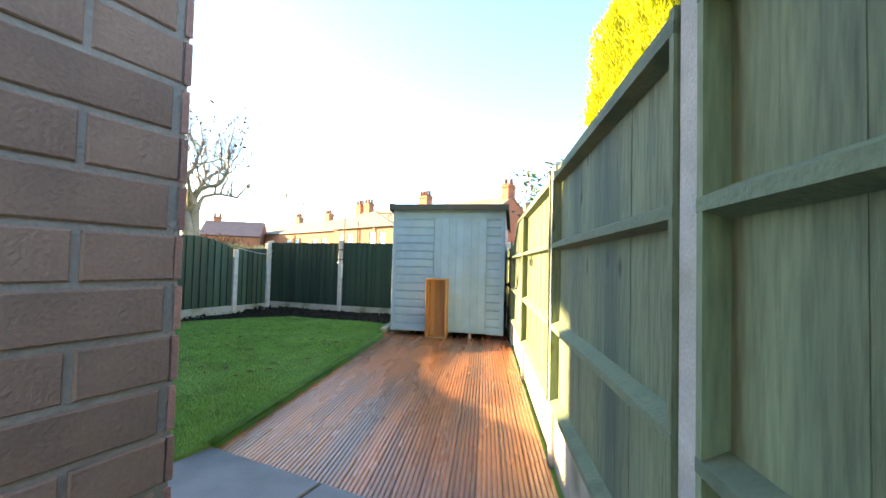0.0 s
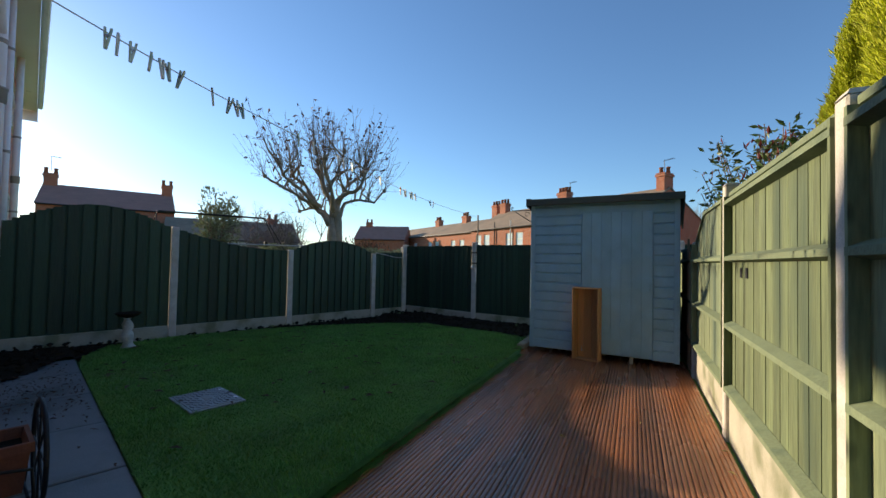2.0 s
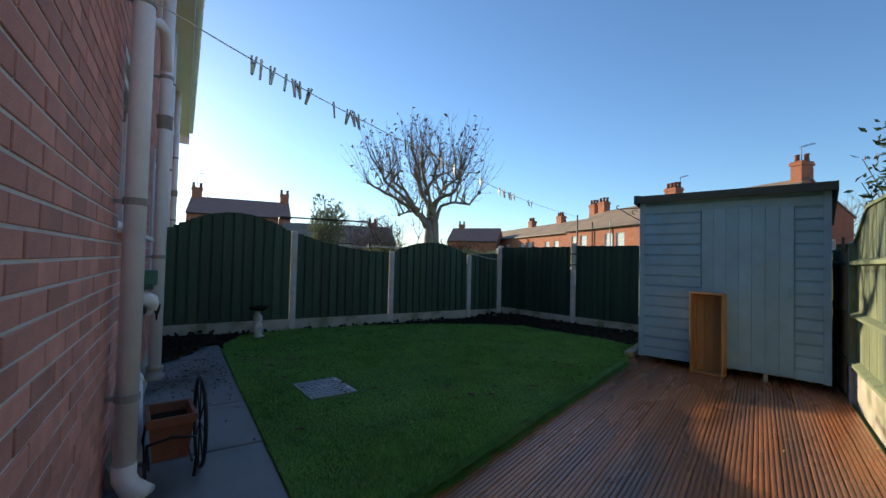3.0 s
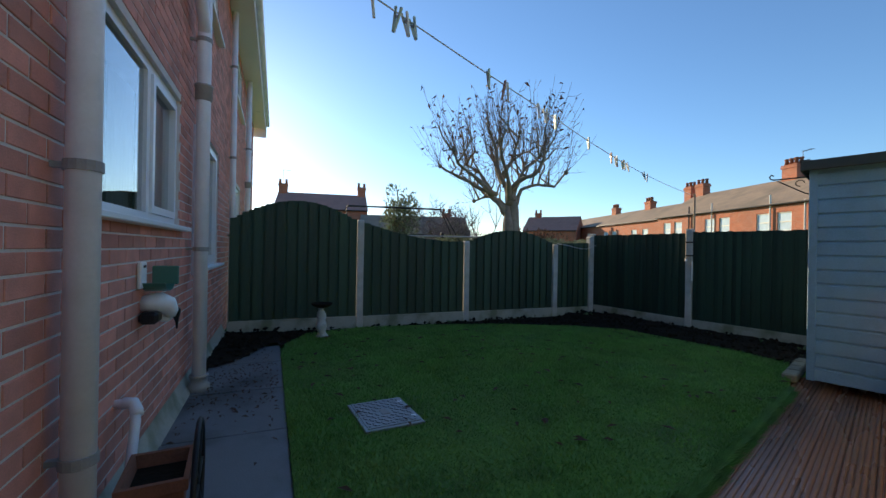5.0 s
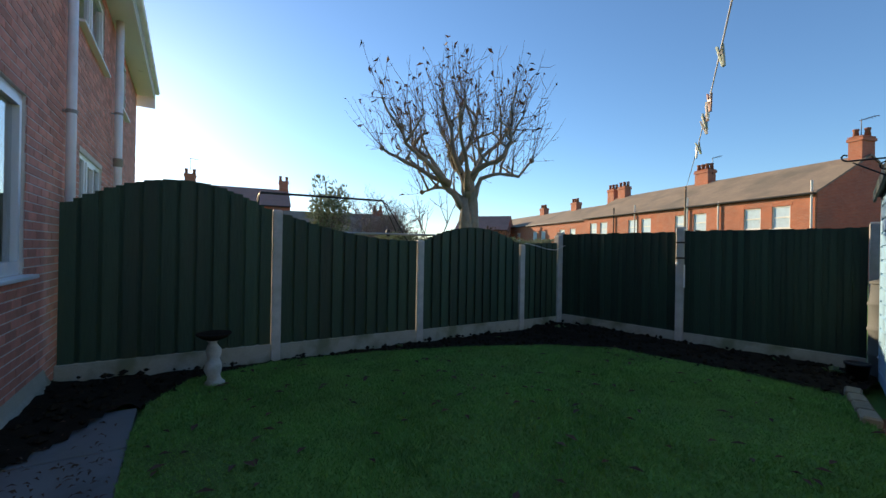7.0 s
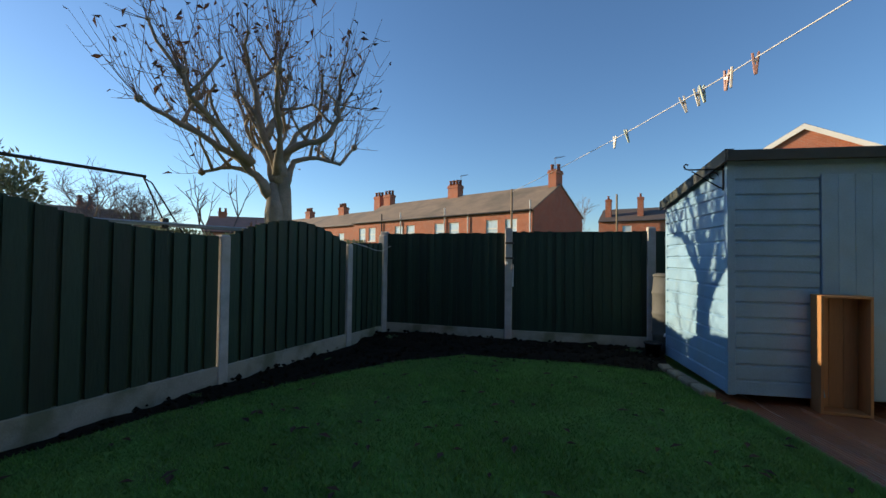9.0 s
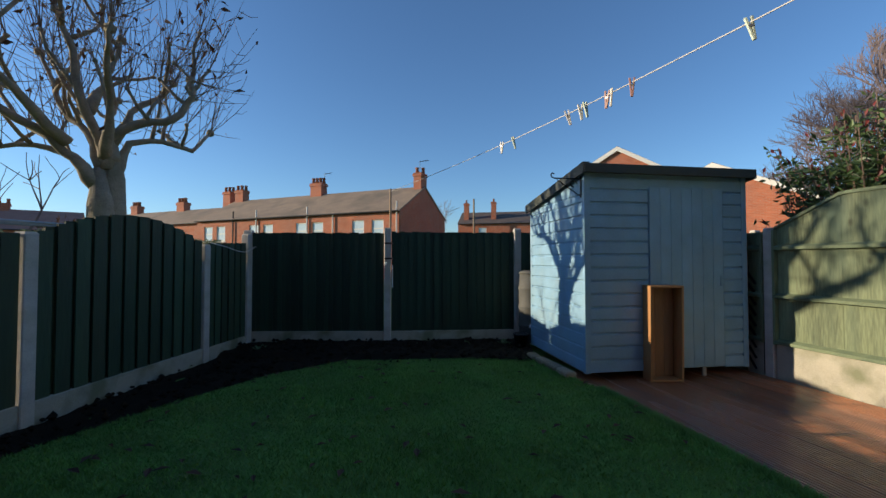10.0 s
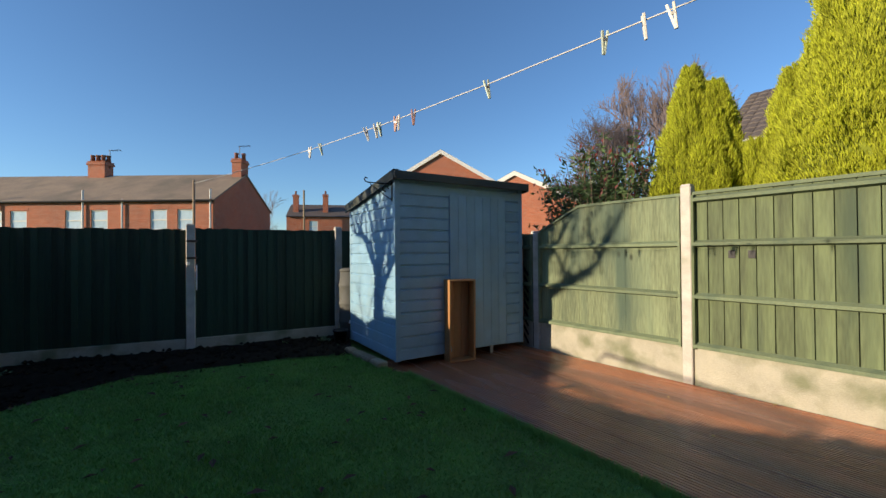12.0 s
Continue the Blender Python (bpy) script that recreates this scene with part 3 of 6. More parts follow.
def downpipe(s, r, off, z_top, clips, shoe, label, sockets=()):
    p = thing("downpipe", HOUSE, label, "pipe", "downpipes on the house wall")
    bm = bmesh.new()
    tube(bm, [(s, -off, 0.10), (s, -off, z_top)], r, 16)
    part("pipe", bm, M_PIPE, p, smooth=True)
    for z in clips:
        clip(p, s, z, r, off)
    for z in sockets:
        bm = bmesh.new()
        lathe(bm, [(r + 0.001, -0.07), (r + 0.012, -0.06), (r + 0.012, 0.04), (r + 0.018, 0.045), (r + 0.018, 0.065), (r + 0.001, 0.07)], 16, pose(s, -off, z))
        part("socket", bm, M_PIPEGREY, p, smooth=True)
    bm = bmesh.new()
    if shoe == "kick":
        tube(bm, [(s, -off, 0.16), (s, -off, 0.09), (s - 0.02, -off - 0.03, 0.04), (s - 0.07, -off - 0.10, 0.005)], r + 0.006, 16)
        part("shoe", bm, M_PIPE, p, smooth=True)
    else:
        lathe(bm, [(r + 0.03, -0.02), (r + 0.03, 0.05), (r + 0.012, 0.06), (r + 0.012, 0.11), (r + 0.02, 0.115), (r + 0.02, 0.135)], 16, pose(s, -off, 0))
        part("base_socket", bm, M_PIPEGREY, p, "mortar-smeared grey collar", smooth=True)
    return p


downpipe(2.60, 0.050, 0.09, EAVES - 0.1, (0.50, 1.51, 2.57, 4.0), "kick", "white plastic downpipe on the brick wall")
stack = downpipe(4.88, 0.055, 0.11, EAVES + 0.6, (1.21, 3.0), "base", "white plastic soil stack with a side branch", sockets=(2.55,))
bm = bmesh.new()
tube(bm, [(4.88, -0.11, 3.05), (4.82, -0.11, 3.16), (4.60, -0.10, 3.34), (4.54, -0.06, 3.37), (4.52, 0.05, 3.37)], 0.05, 14)
part("branch", bm, M_PIPE, stack, smooth=True)
bm = bmesh.new()
tube(bm, [(4.99, -0.03, 0.98), (4.99, -0.03, 2.3)], 0.011, 8)
part("thin_pipe", bm, M_PIPE, stack)
downpipe(7.95, 0.042, 0.07, EAVES - 0.1, (1.4, 2.6, 4.0), "kick", "slim white plastic downpipe at the boundary")
downpipe(11.0, 0.055, 0.10, EAVES + 0.4, (2.0, 3.4), "base", "white plastic soil stack of the neighbour", sockets=(2.6,))

waste = thing("waste_pipe", HOUSE, "short white waste pipe with an elbow", "pipe")
bm = bmesh.new()
tube(bm, [(3.25, 0.02, 0.47), (3.25, -0.06, 0.47), (3.235, -0.085, 0.46), (3.19, -0.10, 0.40), (2.91, -0.13, 0.03)], 0.021, 12)
part("pipe", bm, M_PIPE, waste, smooth=True)
bm = bmesh.new()
tube(bm, [(3.252, -0.03, 0.47), (3.248, -0.075, 0.468), (3.22, -0.095, 0.44), (3.205, -0.10, 0.42)], 0.028, 12)
part("elbow", bm, M_PIPE, waste, smooth=True)

# hose holder and lagged tap
reel = thing("hose_holder", HOUSE, "green plastic hose holder screwed to the brick wall", "hose holder")
boxed("back_plate", (3.545, 3.655, -0.022, 0.0, 0.995, 1.145), M_PLASTIC_W, reel, bevel=0.006)
boxed("plate_slot", (3.585, 3.625, -0.026, -0.0225, 1.112, 1.127), M_PLASTIC_B, reel)
bm = bmesh.new()
for k in range(9):
    t0, t1 = math.pi * (1.08 + 0.84 * k / 9), math.pi * (1.08 + 0.84 * (k + 1) / 9)
    vs = []
    for y in (-0.13, -0.015):
        for t, rr in ((t0, 0.135), (t1, 0.135), (t1, 0.126), (t0, 0.126)):
            vs.append(bm.verts.new((3.70 + rr * math.cos(t), y, 1.045 + rr * 0.55 * math.sin(t))))
    for f in ((0, 1, 2, 3), (7, 6, 5, 4), (0, 4, 5, 1), (2, 6, 7, 3), (1, 5, 6, 2), (0, 3, 7, 4)):
        bm.faces.new([vs[q] for q in f])
bmesh.ops.remove_doubles(bm, verts=bm.verts, dist=0.001)
bmesh.ops.recalc_face_normals(bm, faces=bm.faces)
part("cradle", bm, M_PLASTIC_G, reel)
boxed("end_lip", (3.80, 3.825, -0.15, -0.012, 1.0, 1.115), M_PLASTIC_G, reel, bevel=0.006)

tap = thing("garden_tap", HOUSE, "garden tap wrapped in white lagging with a black cover", "tap")
bm = bmesh.new()
tube(bm, [(3.66, 0.01, 0.90), (3.66, -0.04, 0.905), (3.67, -0.08, 0.905), (3.70, -0.115, 0.885), (3.715, -0.13, 0.845), (3.715, -0.13, 0.815)], [0.04, 0.056, 0.062, 0.056, 0.042, 0.026], 14)
part("lagging", bm, M_PLASTIC_W, tap, smooth=True)
boxed("black_cover", (3.555, 3.665, -0.10, -0.005, 0.795, 0.865), M_PLASTIC_B, tap, bevel=0.018)
boxed("spout", (3.70, 3.785, -0.13, -0.07, 0.785, 0.815), M_PLASTIC_W, tap, bevel=0.01)
boxed("collar", (3.685, 3.735, -0.10, -0.06, 0.81, 0.85), M_PLASTIC_W, tap, bevel=0.008)
bm = bmesh.new()
tube(bm, [(3.71, -0.145, 0.875), (3.73, -0.155, 0.85), (3.73, -0.155, 0.825), (3.75, -0.155, 0.775), (3.755, -0.155, 0.735)], [0.016, 0.026, 0.022, 0.008, 0.006], 10)
part("lever", bm, M_PLASTIC_B, tap, smooth=True)

# terracotta trough on a dark metal stand
stand = thing("plant_stand", frame_at(-4.18, 1.36, 4), "dark wrought metal plant stand on the paving", "plant stand")
for x in (-0.17, 0.17):
    bm = bmesh.new()
    tube(bm, [(x, -0.11, 0.0), (x, -0.12, 0.12), (x, -0.11, 0.22), (x, 0.0, 0.24), (x, 0.11, 0.22), (x, 0.12, 0.10), (x, 0.11, 0.0)], 0.008, 8)
    part("side_frame", bm, M_IRON, stand, smooth=True)
for y in (-0.10, 0.10):
    bm = bmesh.new()
    tube(bm, [(-0.17, y, 0.09), (0.17, y, 0.09)], 0.007, 8)
    part("cross_bar", bm, M_IRON, stand)
bm = bmesh.new()
tube(bm, [(0.25 * math.cos(k * 0.3142) + 0.05, 0.145, 0.262 + 0.25 * math.sin(k * 0.3142)) for k in range(21)], 0.011, 8, cap=False)
rim = part("wheel_rim", bm, M_IRON, stand, smooth=True)
for k in range(4):
    bm = bmesh.new()
    c_, s_ = 0.25 * math.cos(k * math.pi / 4), 0.25 * math.sin(k * math.pi / 4)
    tube(bm, [(0.05 - c_, 0.145, 0.262 - s_), (0.05 + c_, 0.145, 0.262 + s_)], 0.005, 6)
    part("spoke", bm, M_IRON, rim)
trough = thing("plant_trough", frame_at(-4.18, 1.36, 4, 0.097), "small terracotta plant trough in a stand", "plant pot")
bm = bmesh.new()
outer, inner = [], []
for z, a, b in ((0.0, 0.11, 0.085), (0.20, 0.14, 0.105), (0.20, 0.155, 0.118), (0.245, 0.155, 0.118), (0.245, 0.135, 0.10), (0.19, 0.125, 0.09)):
    outer.append([bm.verts.new((x * a, y * b, z)) for x, y in ((-1, -1), (1, -1), (1, 1), (-1, 1))])
for p, q in zip(outer, outer[1:]):
    for k in range(4):
        bm.faces.new((p[k], p[(k + 1) % 4], q[(k + 1) % 4], q[k]))
bm.faces.new(outer[0][::-1])
part("pot", bm, M_POT, trough)
boxed("compost", (-0.126, 0.126, -0.091, 0.091, 0.17, 0.192), M_SOIL, trough)

# ---------------------------------------------------------------- fences


boundary_fence = thing("garden_fence", Matrix.Identity(4), "dark green fence with curved panels between concrete posts", "fence", "garden fences")
rear_fence = thing("garden_fence", Matrix.Identity(4), "dark green close-boarded fence at the garden's end", "fence", "garden fences")
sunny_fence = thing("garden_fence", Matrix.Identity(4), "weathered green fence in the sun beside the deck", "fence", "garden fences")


def fence_post(owner, m, h, w=0.105, d=0.105, tilt=0.0):
    """A slotted concrete post with a weathered top."""
    p = thing("fence_post", m @ pose(0, 0, 0, 0, tilt, 0), "weathered concrete fence post", parent=owner)
    bm = bmesh.new()
    box(bm, -w / 2, w / 2, -d / 2, d / 2, -0.1, h - 0.02, bevel=0.008)
    part("shaft", bm, M_CONC, p)
    bm = bmesh.new()
    vs = [bm.verts.new((x * w / 2 * s_, y * d / 2 * s_, z)) for z, s_ in ((h - 0.02, 0.99), (h, 0.75)) for x, y in ((-1, -1), (1, -1), (1, 1), (-1, 1))]
    bm.faces.new(vs[4:])
    for k in range(4):
        bm.faces.new((vs[k], vs[(k + 1) % 4], vs[4 + (k + 1) % 4], vs[4 + k]))
    part("cap", bm, M_CONC, p)
    return p


def gravel_board(owner, m, length, h, label="pale concrete gravel board at the foot of the fence"):
    g = boxed("gravel_board", (0, length, -0.025, 0.025, -0.1, h), M_GRAVEL, owner, bevel=0.006)
    g.matrix_world = m
    return tagged(g, label)


def fence_panel(owner, m, length, bottom, crest, pitch, gap, mat, rails, rail_mat, front, label, cap=True, overlap=True, rail_off=0.035, wave=0.0, ends=False, stepped=0.0, steps=False, deep=0.0):
    """Upright boards on rails; crest(t) gives the height at t along the panel from 0 to 1. front: +1 or -1, the side of y that the rails face."""
    p = thing("fence_panel", m, label, parent=owner)
    n_ = max(3, round(length / pitch))
    step = length / n_

    def board(x0, x1, y0, y1):
        ys = (y0, y1)
        bm = bmesh.new()
        t0, t1 = max(0, x0 / length), min(1, x1 / length)
        jig = rng.uniform(-wave, wave)
        tops = (crest(t0) + jig, crest(t1) + jig)
        if steps:
            mid = crest((t0 + t1) / 2) * 0.75
            tops = (mid + tops[0] * 0.25, mid + tops[1] * 0.25)
        vs = [bm.verts.new((x, y, bottom)) for y in ys for x in (x0, x1)] + [bm.verts.new((x, y, z)) for y in ys for x, z in zip((x0, x1), tops)]
        for f in ((0, 2, 3, 1), (4, 5, 7, 6), (0, 1, 5, 4), (2, 6, 7, 3), (0, 4, 6, 2), (1, 3, 7, 5)):
            bm.faces.new([vs[i] for i in f])
        part("board", bm, mat, p)

    for i in range(n_):
        j = rng.uniform(-0.002, 0.002)
        if stepped:      # every second board sits back behind its neighbours
            off = (-1 if i % 2 else 1) * stepped / 2 * front + j
            grow_ = 0.014 if i % 2 else 0.0
            board(max(0, i * step - grow_), min(length, (i + 1) * step + grow_), off - 0.009, off + 0.009)
            continue
        board(i * step + gap / 2, (i + 1) * step - gap / 2, -0.009 + j, 0.009 + j)
        if overlap and i:
            board(i * step - 0.05, i * step + 0.05, (0.026 if front < 0 else -0.026 - deep), (0.042 if front < 0 else -0.0095 - deep))
    for z in rails:
        y0 = front * (0.0115 + stepped / 2)
        y1 = front * (0.0115 + stepped / 2 + rail_off + (0.017 if ends else 0))
        bm = bmesh.new()
        vs = [bm.verts.new((x, y, zz)) for x in (0.0, length) for y, zz in ((y0, z - 0.035), (y1, z - 0.022), (y1, z + 0.006), (y0, z + 0.03))]
        for f in ((0, 1, 2, 3), (7, 6, 5, 4), (0, 4, 5, 1), (1, 5, 6, 2), (2, 6, 7, 3), (3, 7, 4, 0)):
            bm.faces.new([vs[i] for i in f])
        bmesh.ops.recalc_face_normals(bm, faces=bm.faces)
        part("rail", bm, rail_mat, p)
    if ends:
        for x0, x1 in ((0.0, 0.022), (length - 0.022, length)):
            boxed("end_batten", (x0, x1, min(front * 0.0095, front * 0.062), max(front * 0.0095, front * 0.062), bottom, min(crest(0.0), crest(1.0) if x0 else 9.0) - 0.002), mat, p)
    if cap:
        bm = bmesh.new()
        k = 24
        prev = None
        for i in range(k + 1):
            t = i / k
            z = crest(t)
            ring = [bm.verts.new((t * length, y, z + dz)) for y, dz in ((-0.028, 0.001), (0.028, 0.001), (0.028, 0.03), (-0.028, 0.03))]
            if prev:
                for q in range(4):
                    bm.faces.new((prev[q], prev[(q + 1) % 4], ring[(q + 1) % 4], ring[q]))
            else:
                bm.faces.new(ring[::-1])
            prev = ring
        bm.faces.new(prev)
        part("capping", bm, rail_mat, p)
    return p


# the shaded boundary fence, with curved tops; local x runs along +y of the garden
XL = -8.87


def left_at(y):
    return frame_at(XL, y, 90)


fence_panel(boundary_fence, left_at(1.20), 1.87, 0.14, lambda t: 1.60 + 0.06 * t + 0.32 * math.sin(math.pi * t) ** 0.9, 0.155, 0.036, M_GREEN, (), M_GREEN, -1,
            "dark green arched fence panel of upright boards", cap=False, steps=True)
fence_panel(boundary_fence, left_at(3.14), 1.84, 0.135, lambda t: 1.385 + 0.29 * (1 - t) ** 2.2, 0.151, 0.036, M_GREEN, (), M_GREEN, -1,
            "dark green fence panel with a dipping curved top", cap=False, steps=True)
fence_panel(boundary_fence, left_at(5.06), 1.86, 0.13, lambda t: 1.375 + 0.245 * math.sin(math.pi * t) ** 0.85, 0.153, 0.036, M_GREEN, (), M_GREEN, -1,
            "dark green arched fence panel of upright boards", cap=False, steps=True)
fence_panel(boundary_fence, left_at(7.01), 0.81, 0.12, lambda t: 1.40 + 0.03 * t, 0.13, 0.03, M_GREEN, (), M_GREEN, -1,
            "short dark green flat-topped fence panel at the corner", cap=False, steps=True)
for y, h in ((3.108, 1.70), (5.02, 1.40), (6.967, 1.38), (7.865, 1.56)):
    fence_post(boundary_fence, left_at(y) @ pose(0, 0.012, 0), h)
for y0, l, h in ((1.20, 1.87, 0.145), (3.14, 1.84, 0.14), (5.06, 1.86, 0.135), (7.01, 0.81, 0.125)):
    gravel_board(boundary_fence, left_at(y0), l, h)

# rear fence, from the corner to behind the shed
REAR = [(-8.90, 7.945), (-6.905, 8.183), (-5.02, 8.54), (-3.15, 8.90), (-1.25, 9.27)]
for i, ((x0, y0), (x1, y1)) in enumerate(zip(REAR, REAR[1:])):
    ang, l = math.degrees(math.atan2(y1 - y0, x1 - x0)), math.hypot(x1 - x0, y1 - y0)
    m = frame_at(x0, y0, ang) @ pose(0.055, 0, 0)
    fence_panel(rear_fence, m, l - 0.11, 0.16, (lambda t: 1.585) if i < 1 else (lambda t: 1.60), 0.062, 0.0, M_GREENB, (), M_GREENB, -1,
                "dark green close-boarded rear fence panel", cap=False, stepped=0.014, wave=0.008)
    gravel_board(rear_fence, m, l - 0.11, 0.165, "mossy concrete gravel board under the rear fence")
    fence_post(rear_fence, frame_at(x0, y0, ang) @ pose(0, 0, 0), (1.62, 1.66, 1.66, 1.66)[i], w=0.12 if i == 0 else 0.10)
fence_post(rear_fence, frame_at(*REAR[-1], 11), 1.66)

# the sunny fence with arris rails towards the garden; local y runs along it, posts every 1.93 m
RAILS = (0.42, 0.82, 1.32)


def right_at(y):
    return FENCE_R @ pose(0, y, 0, 0, 0, 90)


def slope_end(t):
    return 1.785 if t < 0.66 else 1.785 - 0.28 * (t - 0.66) / 0.34


POSTS_R = [(-5.62, 1.95), (-3.70, 1.95), (-1.785, 1.95), (0.0, 1.85), (1.98, 1.895), (3.86, 1.53), (5.72, 1.53)]
for y, h in POSTS_R:
    fence_post(sunny_fence, right_at(y), h, w=0.095)
for (y0, h0), (y1, h1) in zip(POSTS_R, POSTS_R[1:]):
    l = y1 - y0 - 0.105
    m = right_at(y0 + 0.0525)
    jointed = y0 == 0.0
    fence_panel(sunny_fence, m, l, 0.316, (lambda t: 1.46) if y1 > 5 else slope_end if y1 > 3.5 else (lambda t: 1.785), 0.122 if jointed else 0.145, 0.008 if jointed else 0.0, M_OLIVE if jointed else M_SAGE,
                (0.35,) + RAILS[1:] + ((1.742,) if y1 < 3 else ()), M_RAIL, 1, "weathered green close-boarded fence panel with arris rails", cap=True, ends=True, overlap=jointed, deep=0.012 if jointed else 0.0)
    gravel_board(sunny_fence, m, l, 0.32, "deep pale concrete gravel board under the sunny fence")

# two small dark squares where fittings were once screwed to the boards
for u in (1.61, 1.46):
    mark = boxed("patch", (-0.027, 0.027, 0.0, 0.004, -0.035, 0.035), M_IRON, sunny_fence, label="small dark square fitting")
    mark.matrix_world = right_at(u) @ pose(0, 0.0115, 1.215)

# ---------------------------------------------------------------- decking
deck = tagged(boxed("deck_frame", (-2.05, -0.12, -0.2, 4.5, -0.1, -0.03), M_OLDWOOD), "reddish brown grooved timber deck, damp and sunlit", "deck", kind="structure")
deck.matrix_world = FENCE_R @ pose(0, 0, -0.024)
BOARD_W = 0.146
for i in range(15):
    x1 = -0.062 - i * BOARD_W
    x0 = x1 - BOARD_W + 0.003
    ridges = 5
    prof = []
    for k in range(ridges):
        a, step = x0 + (x1 - x0) * k / ridges, (x1 - x0) / ridges
        prof += [(a + step * 0.08, -0.007), (a + step * 0.20, -0.001), (a + step * 0.5, 0.0), (a + step * 0.80, -0.001), (a + step * 0.92, -0.007)]
    prof = [(x0, -0.028), (x0, -0.007)] + prof + [(x1, -0.007), (x1, -0.028)]
    bm = bmesh.new()
    lift = rng.uniform(-0.0015, 0.0015)
    a = [bm.verts.new((x, (-0.918 - 0.334 * x) / 0.9425, z + lift)) for x, z in prof]
    b = [bm.verts.new((x, 4.55, z + lift)) for x, z in prof]
    bm.faces.new(a[::-1])
    bm.faces.new(b)
    for k in range(len(prof) - 1):
        bm.faces.new((a[k], a[k + 1], b[k + 1], b[k]))
    bm.faces.new((a[-1], a[0], b[0], b[-1]))
    part("deck_board", bm, M_DECK, deck)

deck_leaf = [FENCE_R @ Vector((x, y, 0.0)) for x, y in ((-0.12, 1.28), (-0.10, 1.62), (-0.16, 0.72), (-0.09, 2.4), (-0.2, 0.35), (-0.62, 1.9), (-1.15, 1.35), (-0.5, 2.9), (-0.11, 3.1))]
leaf_litter("deck_litter", [(p.x, p.y, -0.02) for p in deck_leaf], 0.026, M_PALELEAF, "small yellowed leaves lying on the deck")

# ---------------------------------------------------------------- the shed
SW, SD, SF, SR = 1.84, 1.44, 2.09, 1.88        # width, depth, wall height at front and rear
shed = thing("garden_shed", SHED, "pale blue painted timber garden shed with a felt roof", "shed")


def shed_top(y):
    return SF + (SR - SF) * y / SD


def lap_board(length, z0, z1, m, name="cladding_board"):
    """A shiplap board: thicker at its foot, with a scooped upper edge."""
    bm = bmesh.new()
    prof = [(0.004, z0 + 0.003), (-0.013, z0 + 0.003), (-0.017, z0 + 0.007), (-0.016, z1 - 0.022), (-0.004, z1 - 0.012), (-0.003, z1 - 0.001), (0.004, z1 - 0.001)]
    a = [bm.verts.new((0, y, z)) for y, z in prof]
    b = [bm.verts.new((length, y, z)) for y, z in prof]
    bm.faces.new(a)
    bm.faces.new(b[::-1])
    for k in range(len(prof)):
        q = (k + 1) % len(prof)
        bm.faces.new((a[q], a[k], b[k], b[q]))
    for q in bm.verts:
        q.co = m @ q.co
    part(name, bm, M_BLUE, shed)


bm = bmesh.new()
vs = [bm.verts.new((x, y, z)) for x in (0.006, SW - 0.006) for y, z in ((0.006, 0.06), (SD - 0.006, 0.06), (SD - 0.006, SR - 0.01), (0.006, SF - 0.01))]
for f in ((0, 1, 2, 3), (7, 6, 5, 4), (0, 4, 5, 1), (1, 5, 6, 2), (2, 6, 7, 3), (3, 7, 4, 0)):
    bm.faces.new([vs[i] for i in f])
bmesh.ops.recalc_face_normals(bm, faces=bm.faces)
part("body", bm, M_BLUE, shed)
for x in (0.15, 0.92, 1.69):
    boxed("floor_bearer", (x - 0.04, x + 0.04, 0.30, SD - 0.05, -0.022, 0.058), M_OLDWOOD, shed)
LAP = 0.133
for i in range(15):
    z0 = 0.055 + i * LAP
    z1 = min(z0 + LAP, SF - 0.005)
    if z1 - z0 < 0.05:
        continue
    if z1 < 1.955:
        lap_board(0.645, z0, z1, pose(0.045, 0, 0))
        lap_board(0.225, z0, z1, pose(1.57, 0, 0))
    else:
        lap_board(SW - 0.09, z0, z1, pose(0.045, 0, 0))
    for side, m in (("left", pose(0, SD - 0.03, 0, 0, 0, -90)), ("right", pose(SW, 0.03, 0, 0, 0, 90))):
        zz = min(z1, SR - 0.01)
        if zz - z0 > 0.05:
            lap_board(SD - 0.06, z0, zz, m)
for x, flip in ((0.0, 1), (SW, -1)):
    bm = bmesh.new()
    vs = [bm.verts.new((x - flip * (0.014 if k else 0.002), y, z)) for k in (0, 1) for y, z in ((0.04, SR - 0.008), (SD - 0.04, SR - 0.008), (0.04, SF - 0.01))]
    for f in ((0, 1, 2), (5, 4, 3), (0, 3, 4, 1), (1, 4, 5, 2), (2, 5, 3, 0)):
        bm.faces.new([vs[i] for i in f])
    bmesh.ops.recalc_face_normals(bm, faces=bm.faces)
    part("gable_board", bm, M_BLUE, shed)
for x, y in ((0, 0), (SW, 0), (0, SD), (SW, SD)):
    sx_, sy_ = (-1 if x == 0 else 1), (-1 if y == 0 else 1)
    boxed("corner_trim", (min(x - sx_ * 0.045, x + sx_ * 0.019), max(x - sx_ * 0.045, x + sx_ * 0.019), min(y - sy_ * 0.03, y + sy_ * 0.019), max(y - sy_ * 0.03, y + sy_ * 0.019), 0.05, shed_top(y) - 0.012), M_BLUE, shed, bevel=0.003)
door = boxed("door", (0.70, 1.56, -0.010, 0.0, 0.075, 1.94), M_BLUE, shed)
for i in range(7):
    a = 0.70 + i * 0.86 / 7
    boxed("door_board", (a + 0.0006, a + 0.86 / 7 - 0.0006, -0.027, -0.0105, 0.07 + rng.uniform(0, 0.008), 1.945), M_BLUE, door, bevel=0.002)
boxed("door_latch", (1.515, 1.545, -0.035, -0.0275, 0.92, 1.02), M_BLUE, door, bevel=0.003)
